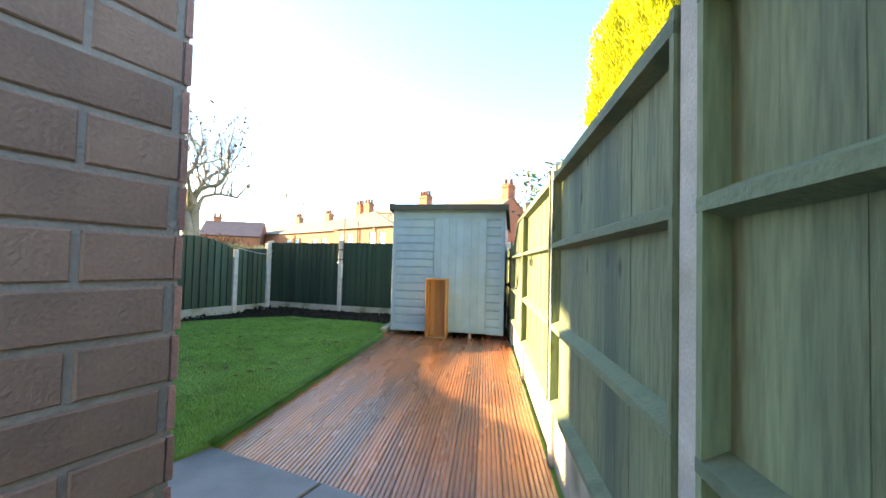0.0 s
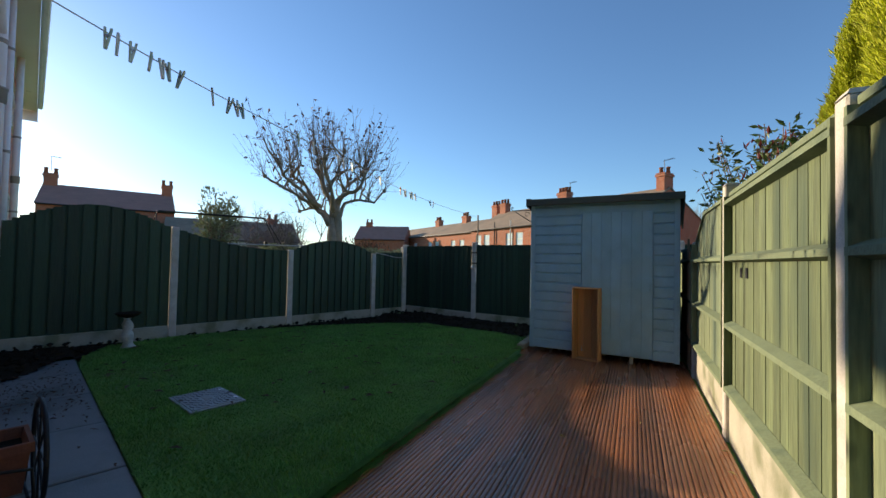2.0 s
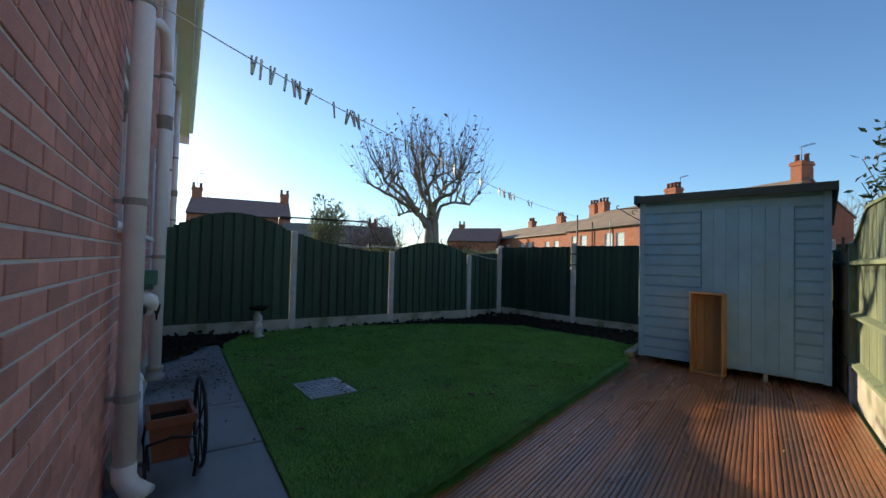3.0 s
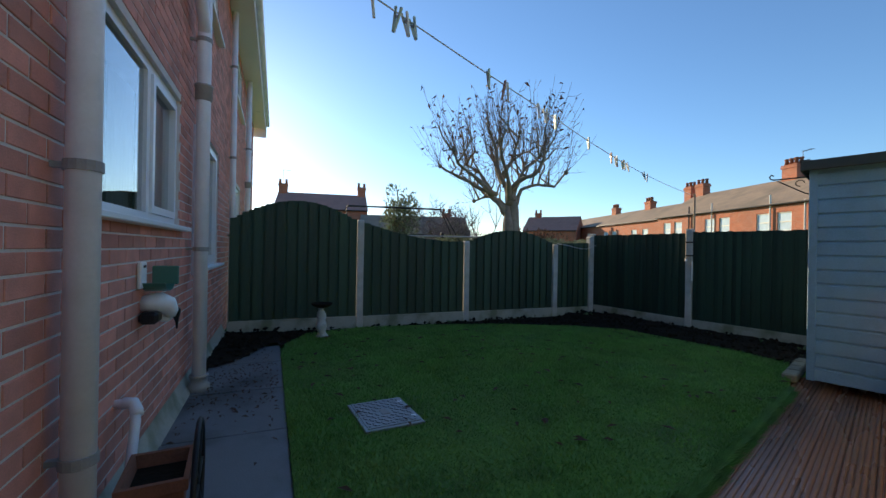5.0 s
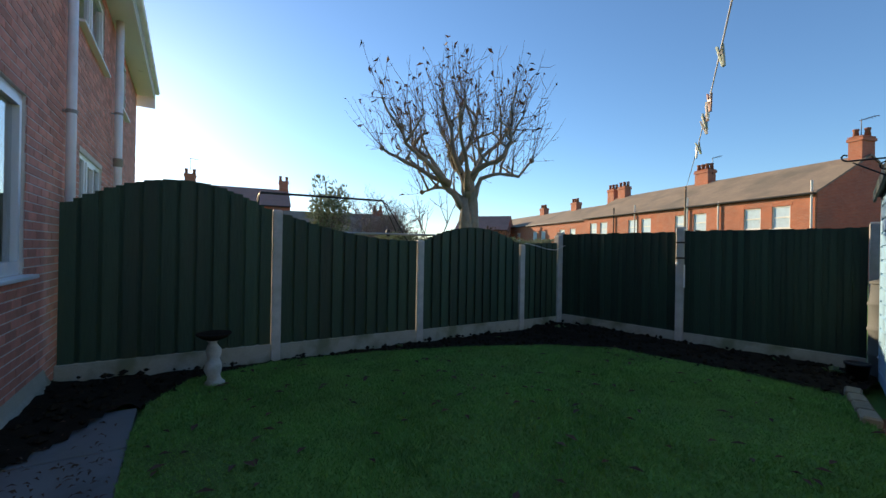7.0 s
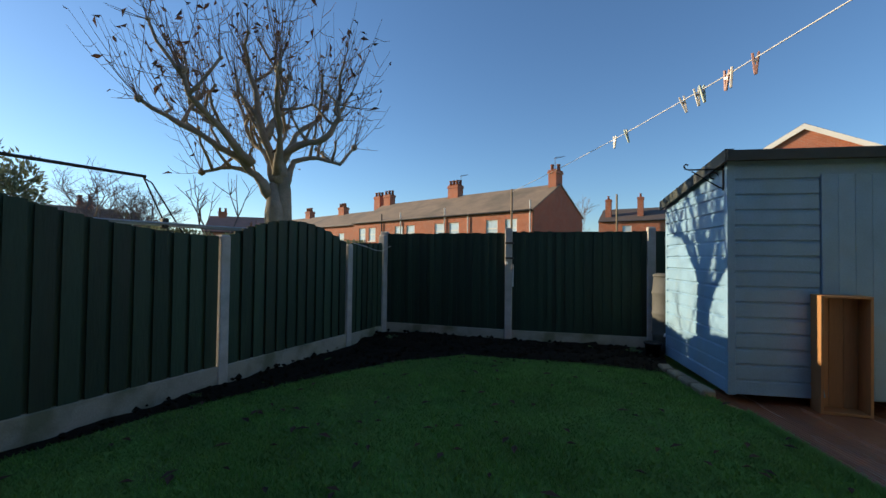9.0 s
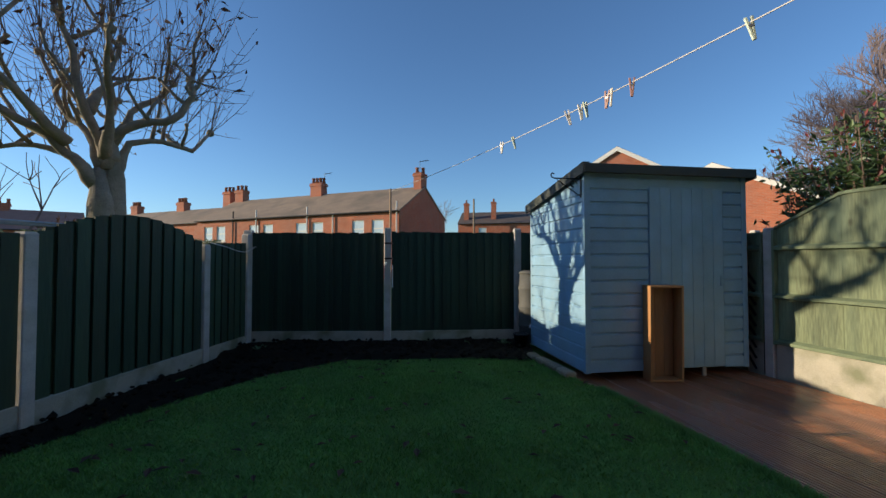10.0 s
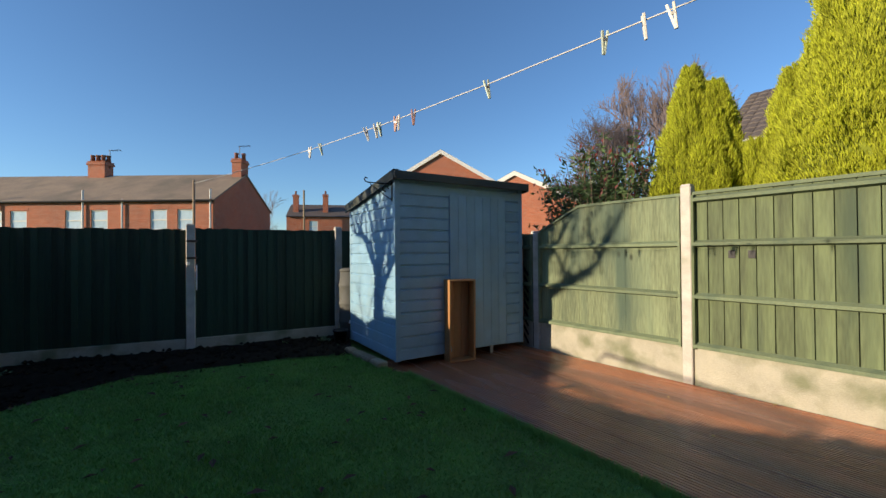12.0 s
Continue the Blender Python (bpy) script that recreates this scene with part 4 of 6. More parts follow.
for x in (0.92, 1.32):
    boxed("door_foot", (x - 0.02, x + 0.02, -0.02, 0.0, -0.022, 0.068), M_PIPEGREY, shed)
# felt roof sloping to the rear
bm = bmesh.new()
o = 0.05
vs = [bm.verts.new((x, y, shed_top(y) + dz)) for dz in (0.002, 0.045) for y in (-0.09, SD + 0.06) for x in (-o, SW + o)]
for f in ((0, 2, 3, 1), (4, 5, 7, 6), (0, 1, 5, 4), (2, 6, 7, 3), (0, 4, 6, 2), (1, 3, 7, 5)):
    bm.faces.new([vs[i] for i in f])
part("roof", bm, M_FELT, shed)
boxed("front_fascia", (-o - 0.01, SW + o + 0.01, -0.112, -0.091, shed_top(-0.1) - 0.045, shed_top(-0.1) + 0.05), M_FELT, shed, bevel=0.006)
for x0 in (-o - 0.021, SW + o + 0.001):
    bm = bmesh.new()
    vs = [bm.verts.new((x, y, shed_top(y) + dz)) for dz in (-0.045, 0.052) for y in (-0.10, SD + 0.07) for x in (x0, x0 + 0.02)]
    for f in ((0, 2, 3, 1), (4, 5, 7, 6), (0, 1, 5, 4), (2, 6, 7, 3), (0, 4, 6, 2), (1, 3, 7, 5)):
        bm.faces.new([vs[i] for i in f])
    part("side_fascia", bm, M_FELT, shed)
bm = bmesh.new()
vs = [bm.verts.new((x, y, shed_top(y) + dz)) for dz in (0.047, 0.062) for y in (-0.10, SD + 0.07) for x in (-o - 0.02, -o + 0.05)]
for f in ((0, 2, 3, 1), (4, 5, 7, 6), (0, 1, 5, 4), (2, 6, 7, 3), (0, 4, 6, 2), (1, 3, 7, 5)):
    bm.faces.new([vs[i] for i in f])
part("felt_edge", bm, M_FELT, shed)

# iron hanging bracket on the shed's side
br = thing("basket_bracket", SHED @ pose(0.0, 0.04, 1.85), "black wrought iron hanging basket bracket on the shed", "bracket")
boxed("wall_plate", (-0.028, -0.020, -0.012, 0.012, -0.02, 0.20), M_IRON, br)
bm = bmesh.new()
tube(bm, [(-0.028, 0, 0.17), (-0.31, 0, 0.17), (-0.335, 0, 0.18), (-0.345, 0, 0.205), (-0.33, 0, 0.222), (-0.31, 0, 0.212)], 0.007, 8)
part("arm", bm, M_IRON, br, smooth=True)
bm = bmesh.new()
tube(bm, [(-0.028, 0, 0.0), (-0.06, 0, 0.012), (-0.28, 0, 0.155)], 0.006, 8)
part("stay", bm, M_IRON, br, smooth=True)
bm = bmesh.new()
tube(bm, [(-0.10 + 0.035 * math.cos(t * 0.6), 0, 0.115 + 0.03 * math.sin(t * 0.6)) for t in range(9)], 0.005, 6)
part("scroll", bm, M_IRON, br, smooth=True)

# open wooden crate standing on end against the shed
crate = thing("wooden_crate", frame_at(-3.865, 6.600, 9) @ pose(0, 0, -0.022, 1.0, 0, 0), "open orange-brown wooden trough standing on end against the shed", "crate")
CW, CD, CH = 0.345, 0.15, 0.955
boxed("side_board", (0, 0.02, 0, CD, 0, CH), M_WOOD, crate, bevel=0.002)
boxed("side_board", (CW - 0.02, CW, 0, CD, 0, CH), M_WOOD, crate, bevel=0.002)
boxed("end_board", (0.0205, CW - 0.0205, 0, CD, 0, 0.02), M_WOOD, crate, bevel=0.002)
boxed("end_board", (0.0205, CW - 0.0205, 0, CD, CH - 0.02, CH), M_WOOD, crate, bevel=0.002)
for i in range(3):
    a = 0.0215 + i * 0.099
    boxed("back_board", (a, a + 0.097, CD - 0.018, CD - 0.001, 0.021, CH - 0.021), M_WOOD, crate, bevel=0.002)
boxed("batten", (0.0205, 0.045, 0.05, CD - 0.019, 0.021, CH - 0.021), M_WOOD, crate, bevel=0.002)

# stone edging beside the shed
for i in range(4):
    m = SHED @ pose(-0.16 - 0.02 * i, 0.12 + i * 0.24, 0.012, 0, rng.uniform(-4, 4), rng.uniform(-8, 8))
    ob = boxed("edging_stone", (-0.06, 0.06, -0.11, 0.11, -0.03, 0.055), M_SAND, bevel=0.014)
    ob.matrix_world = m
    tagged(ob, "rough sandstone edging block beside the shed", "stone", "edging stones")

# water butt behind the shed
butt = thing("water_butt", frame_at(-4.84, 8.29, 0, 0.04), "weathered grey barrel behind the shed", "barrel")
bm = bmesh.new()
lathe(bm, [(0.15, 0.0), (0.165, 0.02), (0.175, 0.2), (0.185, 0.22), (0.185, 0.24), (0.176, 0.26), (0.178, 0.46), (0.188, 0.48), (0.188, 0.50), (0.178, 0.52), (0.176, 0.72), (0.186, 0.74), (0.186, 0.76), (0.174, 0.78), (0.16, 0.96)], 24)
part("barrel", bm, M_BUTT, butt, smooth=True)
bm = bmesh.new()
lathe(bm, [(0.172, 0.955), (0.172, 0.98), (0.12, 1.0)], 24)
part("lid", bm, M_BUTT, butt, smooth=True)
bm = bmesh.new()
tube(bm, [(-0.03, -0.165, 0.25), (-0.04, -0.22, 0.25), (-0.05, -0.25, 0.23)], 0.014, 8)
part("spigot", bm, M_PLASTIC_W, butt)

# leftover timber and a folded trellis between the shed and the fence
for i, (x, y, h, w_) in enumerate(((1.962, 0.12, 1.45, 0.07), (1.955, 0.30, 1.62, 0.06), (1.95, 0.42, 1.5, 0.05))):
    ob = boxed("leaning_plank", (-w_ / 2, w_ / 2, -0.012, 0.012, 0, h), M_OLDWOOD, bevel=0.003)
    ob.matrix_world = SHED @ pose(x, y, -0.021, 0, 0.0, 88 + 3 * i)
    tagged(ob, "pale weathered plank leaning beside the shed", "plank", "leaning planks")
tre = thing("folded_trellis", SHED @ pose(2.005, 0.02, -0.02, 0, 0, 95), "dark folded lattice leaning beside the shed", "trellis")
for i in range(9):
    for sgn in (-1, 1):
        boxed("lath", (-0.012, 0.012, -0.006 + 0.013 * sgn, 0.006 + 0.013 * sgn, 0, 0.24), M_IRON, tre, m=pose(0, 0, 0.03 + i * 0.115, 0, 34 * sgn, 0))
boxed("upright", (-0.10, -0.085, -0.02, 0.02, 0, 1.15), M_IRON, tre)
boxed("upright", (0.085, 0.10, -0.02, 0.02, 0, 1.15), M_IRON, tre)

# bird bath by the path's end
bath = thing("bird_bath", frame_at(-8.06, 2.43, 20), "white cast stone figure carrying a dark shallow bowl", "bird bath")
bm = bmesh.new()
lathe(bm, [(0.085, -0.01), (0.085, 0.03), (0.065, 0.045), (0.052, 0.09), (0.075, 0.15), (0.068, 0.20), (0.045, 0.235), (0.062, 0.275), (0.066, 0.32), (0.045, 0.36), (0.03, 0.39), (0.05, 0.41)], 14)
for q in bm.verts:
    q.co.x += 0.02 * math.sin(q.co.z * 16)
    q.co.y += 0.012 * math.cos(q.co.z * 23)
part("pedestal", bm, M_STONE, bath, smooth=True)
bm = bmesh.new()
lathe(bm, [(0.04, 0.405), (0.11, 0.435), (0.15, 0.47), (0.145, 0.475), (0.10, 0.452), (0.03, 0.44)], 22)
part("bowl", bm, M_SOIL, bath, "dark mossy bowl", smooth=True)

for x, y, s_ in ((-5.25, 8.05, 1.0), (-5.75, 8.1, 0.7), (-6.4, 7.95, 0.6), (-8.45, 7.45, 0.9), (-5.05, 7.7, 0.6), (-8.6, 4.6, 0.6)):
    w_ = thing("weed_tuft", frame_at(x, y, 0, 0.02), "small leafy green weed in the soil border", "weed", "weeds in the border")
    bm = bmesh.new()
    for i in range(int(26 * s_)):
        t, l = rng.uniform(0, 6.28), rng.uniform(0.06, 0.16) * s_
        d = Vector((math.cos(t) * 0.7, math.sin(t) * 0.7, rng.uniform(0.5, 1.2))).normalized()
        q = d.cross(Vector((0, 0, 1))).normalized() * l * 0.16
        p0, p1 = Vector((rng.gauss(0, 0.02), rng.gauss(0, 0.02), -0.02)), Vector()
        p1 = p0 + d * l * 0.6
        p2 = p0 + d * l + Vector((0, 0, -0.03 * s_))
        vs = [bm.verts.new(p) for p in (p0, p1 + q, p2, p1 - q)]
        bm.faces.new(vs[:3])
        bm.faces.new((vs[0], vs[2], vs[3]))
    part("leaf_cluster", bm, M_LEAF, w_)
pot = thing("black_pot", frame_at(-5.02, 7.95, 0, 0.03), "small black plastic plant pot in the border", "plant pot")
bm = bmesh.new()
lathe(bm, [(0.075, -0.02), (0.095, 0.15), (0.105, 0.15), (0.105, 0.175), (0.09, 0.175), (0.085, 0.13)], 16)
part("pot_body", bm, M_PLASTIC_B, pot, smooth=True)

# ---------------------------------------------------------------- washing line
POLE = (-6.88, 8.235)
LINE_WAY = Vector((0.4733, -0.8809, 0))


def line_at(u):
    """A point of the sagging line, u metres from the pole."""
    z = np.interp(u, (0, 1.5, 2.3, 3.3, 4.2, 5.0, 5.7, 6.4, 7.1, 7.6, 8.14), (2.20, 2.125, 2.09, 2.056, 2.042, 2.05, 2.068, 2.08, 2.10, 2.135, 2.185))
    return Vector((POLE[0], POLE[1], 0)) + LINE_WAY * u + Vector((0, 0, float(z)))


pole = thing("line_pole", frame_at(POLE[0], POLE[1], 0), "slim rusty steel pole strapped to a fence post", "pole")
bm = bmesh.new()
tube(bm, [(0, 0.0, 0.9), (0, 0.0, 2.24)], 0.016, 10)
part("tube", bm, M_OLDWOOD, pole, smooth=True)
for z in (1.2, 1.42):
    boxed("strap", (-0.056, 0.056, -0.118, 0.02, z, z + 0.025), M_PLASTIC_B, pole)
boxed("cleat", (-0.05, -0.02, -0.15, -0.118, 1.12, 1.16), M_PLASTIC_W, pole, bevel=0.004)
boxed("white_tie", (0.055, 0.063, -0.125, -0.1, 0.8, 1.12), M_PLASTIC_W, pole)

bm = bmesh.new()
tube(bm, [line_at(u) for u in np.linspace(0, 8.13, 50)], 0.0028, 6)
wl = part("washing_line", bm, M_ROPE)
tagged(wl, "thin white washing line from a pole to the house wall", "washing line")

PEGS = [(3.20, 0), (3.36, 1), (3.95, 0), (4.06, 0), (4.10, 1), (4.26, 2), (4.29, 0), (4.42, 2), (4.95, 1), (5.52, 1), (5.66, 0), (5.75, 0), (6.10, 0), (6.13, 2), (6.28, 1),
        (6.80, 1), (6.84, 0), (6.88, 1), (7.0, 0), (7.18, 1), (7.25, 1), (7.28, 0), (7.33, 1), (7.41, 1), (7.47, 0), (7.51, 1)]
M_PEGR = material("peg_pink", (0.45, 0.25, 0.22), 0.5, vary=0.08, per_piece=0.2)
for u, kind_ in PEGS:
    p = line_at(u)
    swing = rng.uniform(-16, 16)
    colour, word = ((M_PEG, "pale"), (M_PEGG, "green"), (M_PEGR, "pink"))[kind_]
    peg = thing("clothes_peg", Matrix.Translation(p) @ pose(0, 0, 0, swing, rng.uniform(-8, 8), rng.uniform(0, 360)), word + " plastic clothes peg on the washing line", "clothes peg", "pegs on the line")
    for sgn in (-1, 1):
        boxed("leg", (-0.005, 0.005, -0.0045, 0.0045, -0.068, 0.022), colour, peg, m=pose(0, sgn * 0.0085, 0, sgn * -6, 0, 0), bevel=0.0015)
    boxed("spring", (-0.0055, 0.0055, -0.008, 0.008, -0.018, -0.008), M_STEEL, peg)

# loose cord knotted over the corner of the fence
bm = bmesh.new()
pts = [(-8.80, 6.97, 1.40), (-8.79, 7.25, 1.36), (-8.79, 7.5, 1.31), (-8.79, 7.7, 1.30), (-8.79, 7.9, 1.37), (-8.80, 8.1, 1.44)]
tube(bm, pts, 0.006, 6)
cord = part("loose_cord", bm, M_ROPE, smooth=True)
tagged(cord, "pale loose cord sagging along the fence corner", "cord")

# ---------------------------------------------------------------- plants


def leaf_mesh(name, centres, dirs, length, width, mat, curl=0.25, jitter=0.35):
    """Many pointed leaves, each two bent triangles pairs, from centres and directions."""
    centres, dirs = np.asarray(centres, float), np.asarray(dirs, float)
    n_ = len(centres)
    dirs = dirs + nrng.normal(0, jitter, (n_, 3))
    dirs /= np.linalg.norm(dirs, axis=1)[:, None] + 1e-9
    side = np.cross(dirs, nrng.normal(0, 1, (n_, 3)))
    side /= np.linalg.norm(side, axis=1)[:, None] + 1e-9
    nor = np.cross(dirs, side)
    ln = length * nrng.uniform(0.6, 1.25, n_)[:, None]
    wd = width * nrng.uniform(0.7, 1.2, n_)[:, None]
    v = np.zeros((n_, 4, 3))
    v[:, 0] = centres
    v[:, 1] = centres + dirs * ln * 0.45 + side * wd * 0.5 + nor * ln * curl * 0.2
    v[:, 2] = centres + dirs * ln - nor * ln * curl * 0.3
    v[:, 3] = centres + dirs * ln * 0.45 - side * wd * 0.5 + nor * ln * curl * 0.2
    idx = np.arange(n_ * 4).reshape(n_, 4)
    return flat_mesh(name, v.reshape(-1, 3).tolist(), np.concatenate([idx[:, [0, 1, 2]], idx[:, [0, 2, 3]]]).tolist(), mat)


# pollarded tree beyond the fence; local x to its right as seen from the lawn, y away
TREE = frame_at(-9.66, 6.42, 33.9)
tree = thing("pollarded_tree", TREE, "bare pollarded tree with knobbly limbs and a few dead leaves", "tree")
bm = bmesh.new()
tube(bm, [(0.02, 0, -0.06), (0.0, 0, 0.5), (0.0, 0, 1.2), (-0.02, 0, 1.8), (-0.04, 0, 2.2)], [0.23, 0.19, 0.165, 0.145, 0.06], 14)
tube(bm, [(0.06, 0.02, 0.9), (0.09, 0.02, 1.6), (0.08, 0.02, 2.1), (0.05, 0.0, 2.5)], [0.08, 0.11, 0.085, 0.03], 12)
for q in bm.verts:
    q.co += Vector((noise.noise(q.co * 5), noise.noise(q.co * 5 + Vector((9, 0, 0))), 0)) * 0.03
part("trunk", bm, M_BARK, tree, smooth=True)
BOUGHS = [
    [(-0.06, 0, 2.0), (-0.25, -0.1, 2.26), (-0.44, -0.2, 2.47), (-1.08, -0.35, 2.84), (-1.54, -0.4, 3.10)],
    [(-0.15, 0.05, 2.15), (-0.35, 0.2, 2.36), (-0.7, 0.3, 2.46), (-1.16, 0.5, 2.40)],
    [(-0.05, 0.0, 2.2), (-0.19, 0.15, 2.63), (-0.44, 0.3, 2.84), (-0.57, 0.4, 3.18), (-0.72, 0.5, 3.56)],
    [(0.02, 0.0, 2.2), (-0.06, -0.05, 2.5), (-0.19, -0.2, 2.93), (-0.25, -0.25, 3.35), (-0.36, -0.3, 3.72)],
    [(-0.15, -0.1, 2.8), (-0.05, 0.1, 3.15), (0.0, 0.25, 3.5), (0.06, 0.3, 3.8)],
    [(0.04, 0.0, 2.3), (0.02, -0.05, 2.55), (0.32, -0.15, 2.70), (0.65, -0.25, 2.76), (0.82, -0.3, 3.05), (0.80, -0.3, 3.24)],
    [(0.05, 0.0, 2.5), (0.19, 0.2, 2.93), (0.49, 0.35, 3.22), (0.57, 0.4, 3.42)],
    [(0.06, 0.02, 2.1), (0.19, 0.15, 2.55), (0.49, 0.3, 2.63), (0.78, 0.45, 2.60), (0.98, 0.6, 2.9)],
    [(-0.35, -0.15, 2.42), (-0.75, 0.0, 2.95), (-1.16, 0.1, 3.18), (-1.20, 0.1, 3.43)],
    [(0.0, 0.0, 2.3), (0.1, -0.4, 2.75), (0.15, -0.8, 3.05), (0.2, -0.95, 3.35)],
    [(0.0, 0.05, 2.3), (-0.1, 0.5, 2.7), (-0.15, 0.9, 3.0), (-0.1, 1.05, 3.3)],
    [(-0.3, -0.15, 2.4), (-0.55, -0.6, 2.75), (-0.75, -0.95, 3.0), (-0.8, -1.0, 3.25)],
]
ends = []
for k, pts in enumerate(BOUGHS):
    bm = bmesh.new()
    fine = []
    for p, q in zip(pts, pts[1:]):
        for t in (0, 0.33, 0.66):
            fine.append(Vector(p).lerp(Vector(q), t) + Vector((rng.uniform(-1, 1), rng.uniform(-1, 1), rng.uniform(-1, 1))) * 0.018)
    fine.append(Vector(pts[-1]))
    r0 = 0.058 if k in (0, 3, 5) else 0.043
    tube(bm, fine, [r0 * (1 - 0.55 * i / (len(fine) - 1) + 0.55 * max(0, 1 - i / 3)) * rng.uniform(0.9, 1.1) for i in range(len(fine))], 9)
    bmesh.ops.create_icosphere(bm, subdivisions=1, radius=0.055, matrix=Matrix.Translation(pts[-1]))
    part("limb", bm, M_BARK, tree, smooth=True)
    ends.append((Vector(pts[-1]), 12 if pts[-1][2] > 3 else 9))
    for p in fine[len(fine) // 3:-1]:
        ends.append((p, 1))
        if rng.random() < 0.7:
            d = Vector((rng.gauss(0, 0.5), rng.gauss(0, 0.5), rng.uniform(0.3, 1.0))).normalized()
            l = rng.uniform(0.25, 0.6)
            q = p + d * l + Vector((0, 0, 0.08))
            bm = bmesh.new()
            tube(bm, [p, p + d * l * 0.35, p + d * l * 0.7 + Vector((rng.gauss(0, 0.03), rng.gauss(0, 0.03), 0.03)), q], [0.026, 0.021, 0.018, 0.016], 7)
            bmesh.ops.create_icosphere(bm, subdivisions=1, radius=0.028, matrix=Matrix.Translation(q))
            part("side_branch", bm, M_BARK, tree, smooth=True)
            ends.append((q, 5))
bm = bmesh.new()
leaf_c, leaf_d = [], []
for e, count in ends:
    for i in range(count):
        out = Vector((e.x * 0.36 + rng.gauss(0, 0.27), e.y * 0.36 + rng.gauss(0, 0.27), 1.0))
        if rng.random() < 0.2:
            out.z = rng.uniform(-0.4, 0.5)
            out.x *= 2.2
        l = rng.uniform(0.45, 1.35) * (1.0 if out.z > 0.9 else 0.55)
        l = min(l, (rng.uniform(4.2, 4.78) - e.z) / max(out.z, 0.2)) if out.z > 0.9 else l
        d = out.normalized()
        p, pts = Vector(e), [Vector(e)]
        bend = Vector((rng.gauss(0, 0.05), rng.gauss(0, 0.05), 0.07))
        for s_ in range(4):
            p = p + d * l / 4
            d = (d + bend + Vector((rng.gauss(0, 0.05), rng.gauss(0, 0.05), 0))).normalized()
            pts.append(p.copy())
        tube(bm, pts, [0.0050, 0.0043, 0.0036, 0.0028, 0.002], 4, cap=False)
        for q in (1, 2, 3):
            if rng.random() < 0.45:
                side = Vector((rng.gauss(0, 1), rng.gauss(0, 1), rng.uniform(0.1, 0.9))).normalized() * rng.uniform(0.08, 0.28)
                tube(bm, [pts[q], pts[q] + side * 0.6, pts[q] + side + Vector((0, 0, 0.05))], [0.004, 0.0034, 0.0025], 4, cap=False)
        if rng.random() < 0.42:
            leaf_c.append(pts[-1])
            leaf_d.append((rng.gauss(0, 0.6), rng.gauss(0, 0.6), -0.5))
tagged(part("crown", bm, M_TWIG, tree), kind="stuff")
part_mesh("dead_leaves", leaf_mesh("dead_leaves", leaf_c, leaf_d, 0.12, 0.05, M_DEADLEAF, curl=0.6), None, tree)


def bare_tree(m, height, spread, seed, label, levels=5, thick=0.02, name="bare_tree", mat=M_FARTWIG, forks=(3, 4)):
    """A leafless tree grown by repeated forking."""
    r = random.Random(seed)
    t = thing(name, m, label, "tree")
    trunk, twigs = bmesh.new(), bmesh.new()

    def grow(p, d, l, rad, level):
        pts = [p.copy()]
        for i in range(3):
            d = (d + Vector((r.gauss(0, 0.11), r.gauss(0, 0.11), r.gauss(0.03, 0.05)))).normalized()
            p = p + d * l / 3
            pts.append(p.copy())
        tube(trunk if level < 2 else twigs, pts, [rad, rad * 0.88, rad * 0.76, rad * 0.62], 7 if level < 2 else 3, cap=False)
        if level >= levels:
            return
        for i in range(r.randint(*forks)):
            at = pts[r.choice((2, 3, 3))] if level else pts[r.choice((1, 2, 3, 3))]
            nd = (d + Vector((r.gauss(0, spread), r.gauss(0, spread), r.gauss(0.15, 0.25)))).normalized()
            grow(at, nd, l * r.uniform(0.6, 0.82), rad * r.uniform(0.5, 0.66), level + 1)

    grow(Vector((0, 0, -0.06)), Vector((0, 0, 1)), height * 0.30, height * thick, 0)
    part("trunk", trunk, M_BARK, t, smooth=True)
    tagged(part("twig_mass", twigs, mat, t), kind="stuff")
    return t


bare_tree(frame_at(25.0, 34.0, 0), 23.0, 0.31, 3, "tall bare winter tree behind the houses", levels=6, forks=(4, 4))
bare_tree(frame_at(17.6, 33.0, 0), 12.5, 0.6, 5, "wide bare winter tree behind the houses", levels=6)
bare_tree(frame_at(22.6, 34.0, 40), 16.0, 0.48, 8, "bare winter tree behind the houses", levels=6, forks=(4, 4))
bare_tree(frame_at(14.8, 33.5, 80), 11.0, 0.6, 25, "low spreading bare tree behind the houses", levels=6)
bare_tree(frame_at(-17.3, 8.7, 0), 4.2, 0.6, 12, "small bare garden tree beyond the fence", levels=6, name="garden_tree")
bare_tree(frame_at(-15.3, 8.3, 0), 3.6, 0.6, 15, "small bare garden tree beyond the fence", levels=6, name="garden_tree")
bare_tree(frame_at(-14.4, 5.7, 30), 3.3, 0.8, 41, "tangled bare shrub beyond the fence", levels=6, name="bare_shrub")
bare_tree(frame_at(-14.1, 6.8, 70), 3.5, 0.8, 43, "tangled bare shrub beyond the fence", levels=6, name="bare_shrub")
bare_tree(frame_at(-11.3, 6.25, 0), 3.2, 0.8, 21, "twisted bare fruit tree beyond the fence", levels=4, name="fruit_tree")
bare_tree(frame_at(-10.4, 46.0, 0), 8.5, 0.5, 17, "bare tree beside the terrace", levels=5)


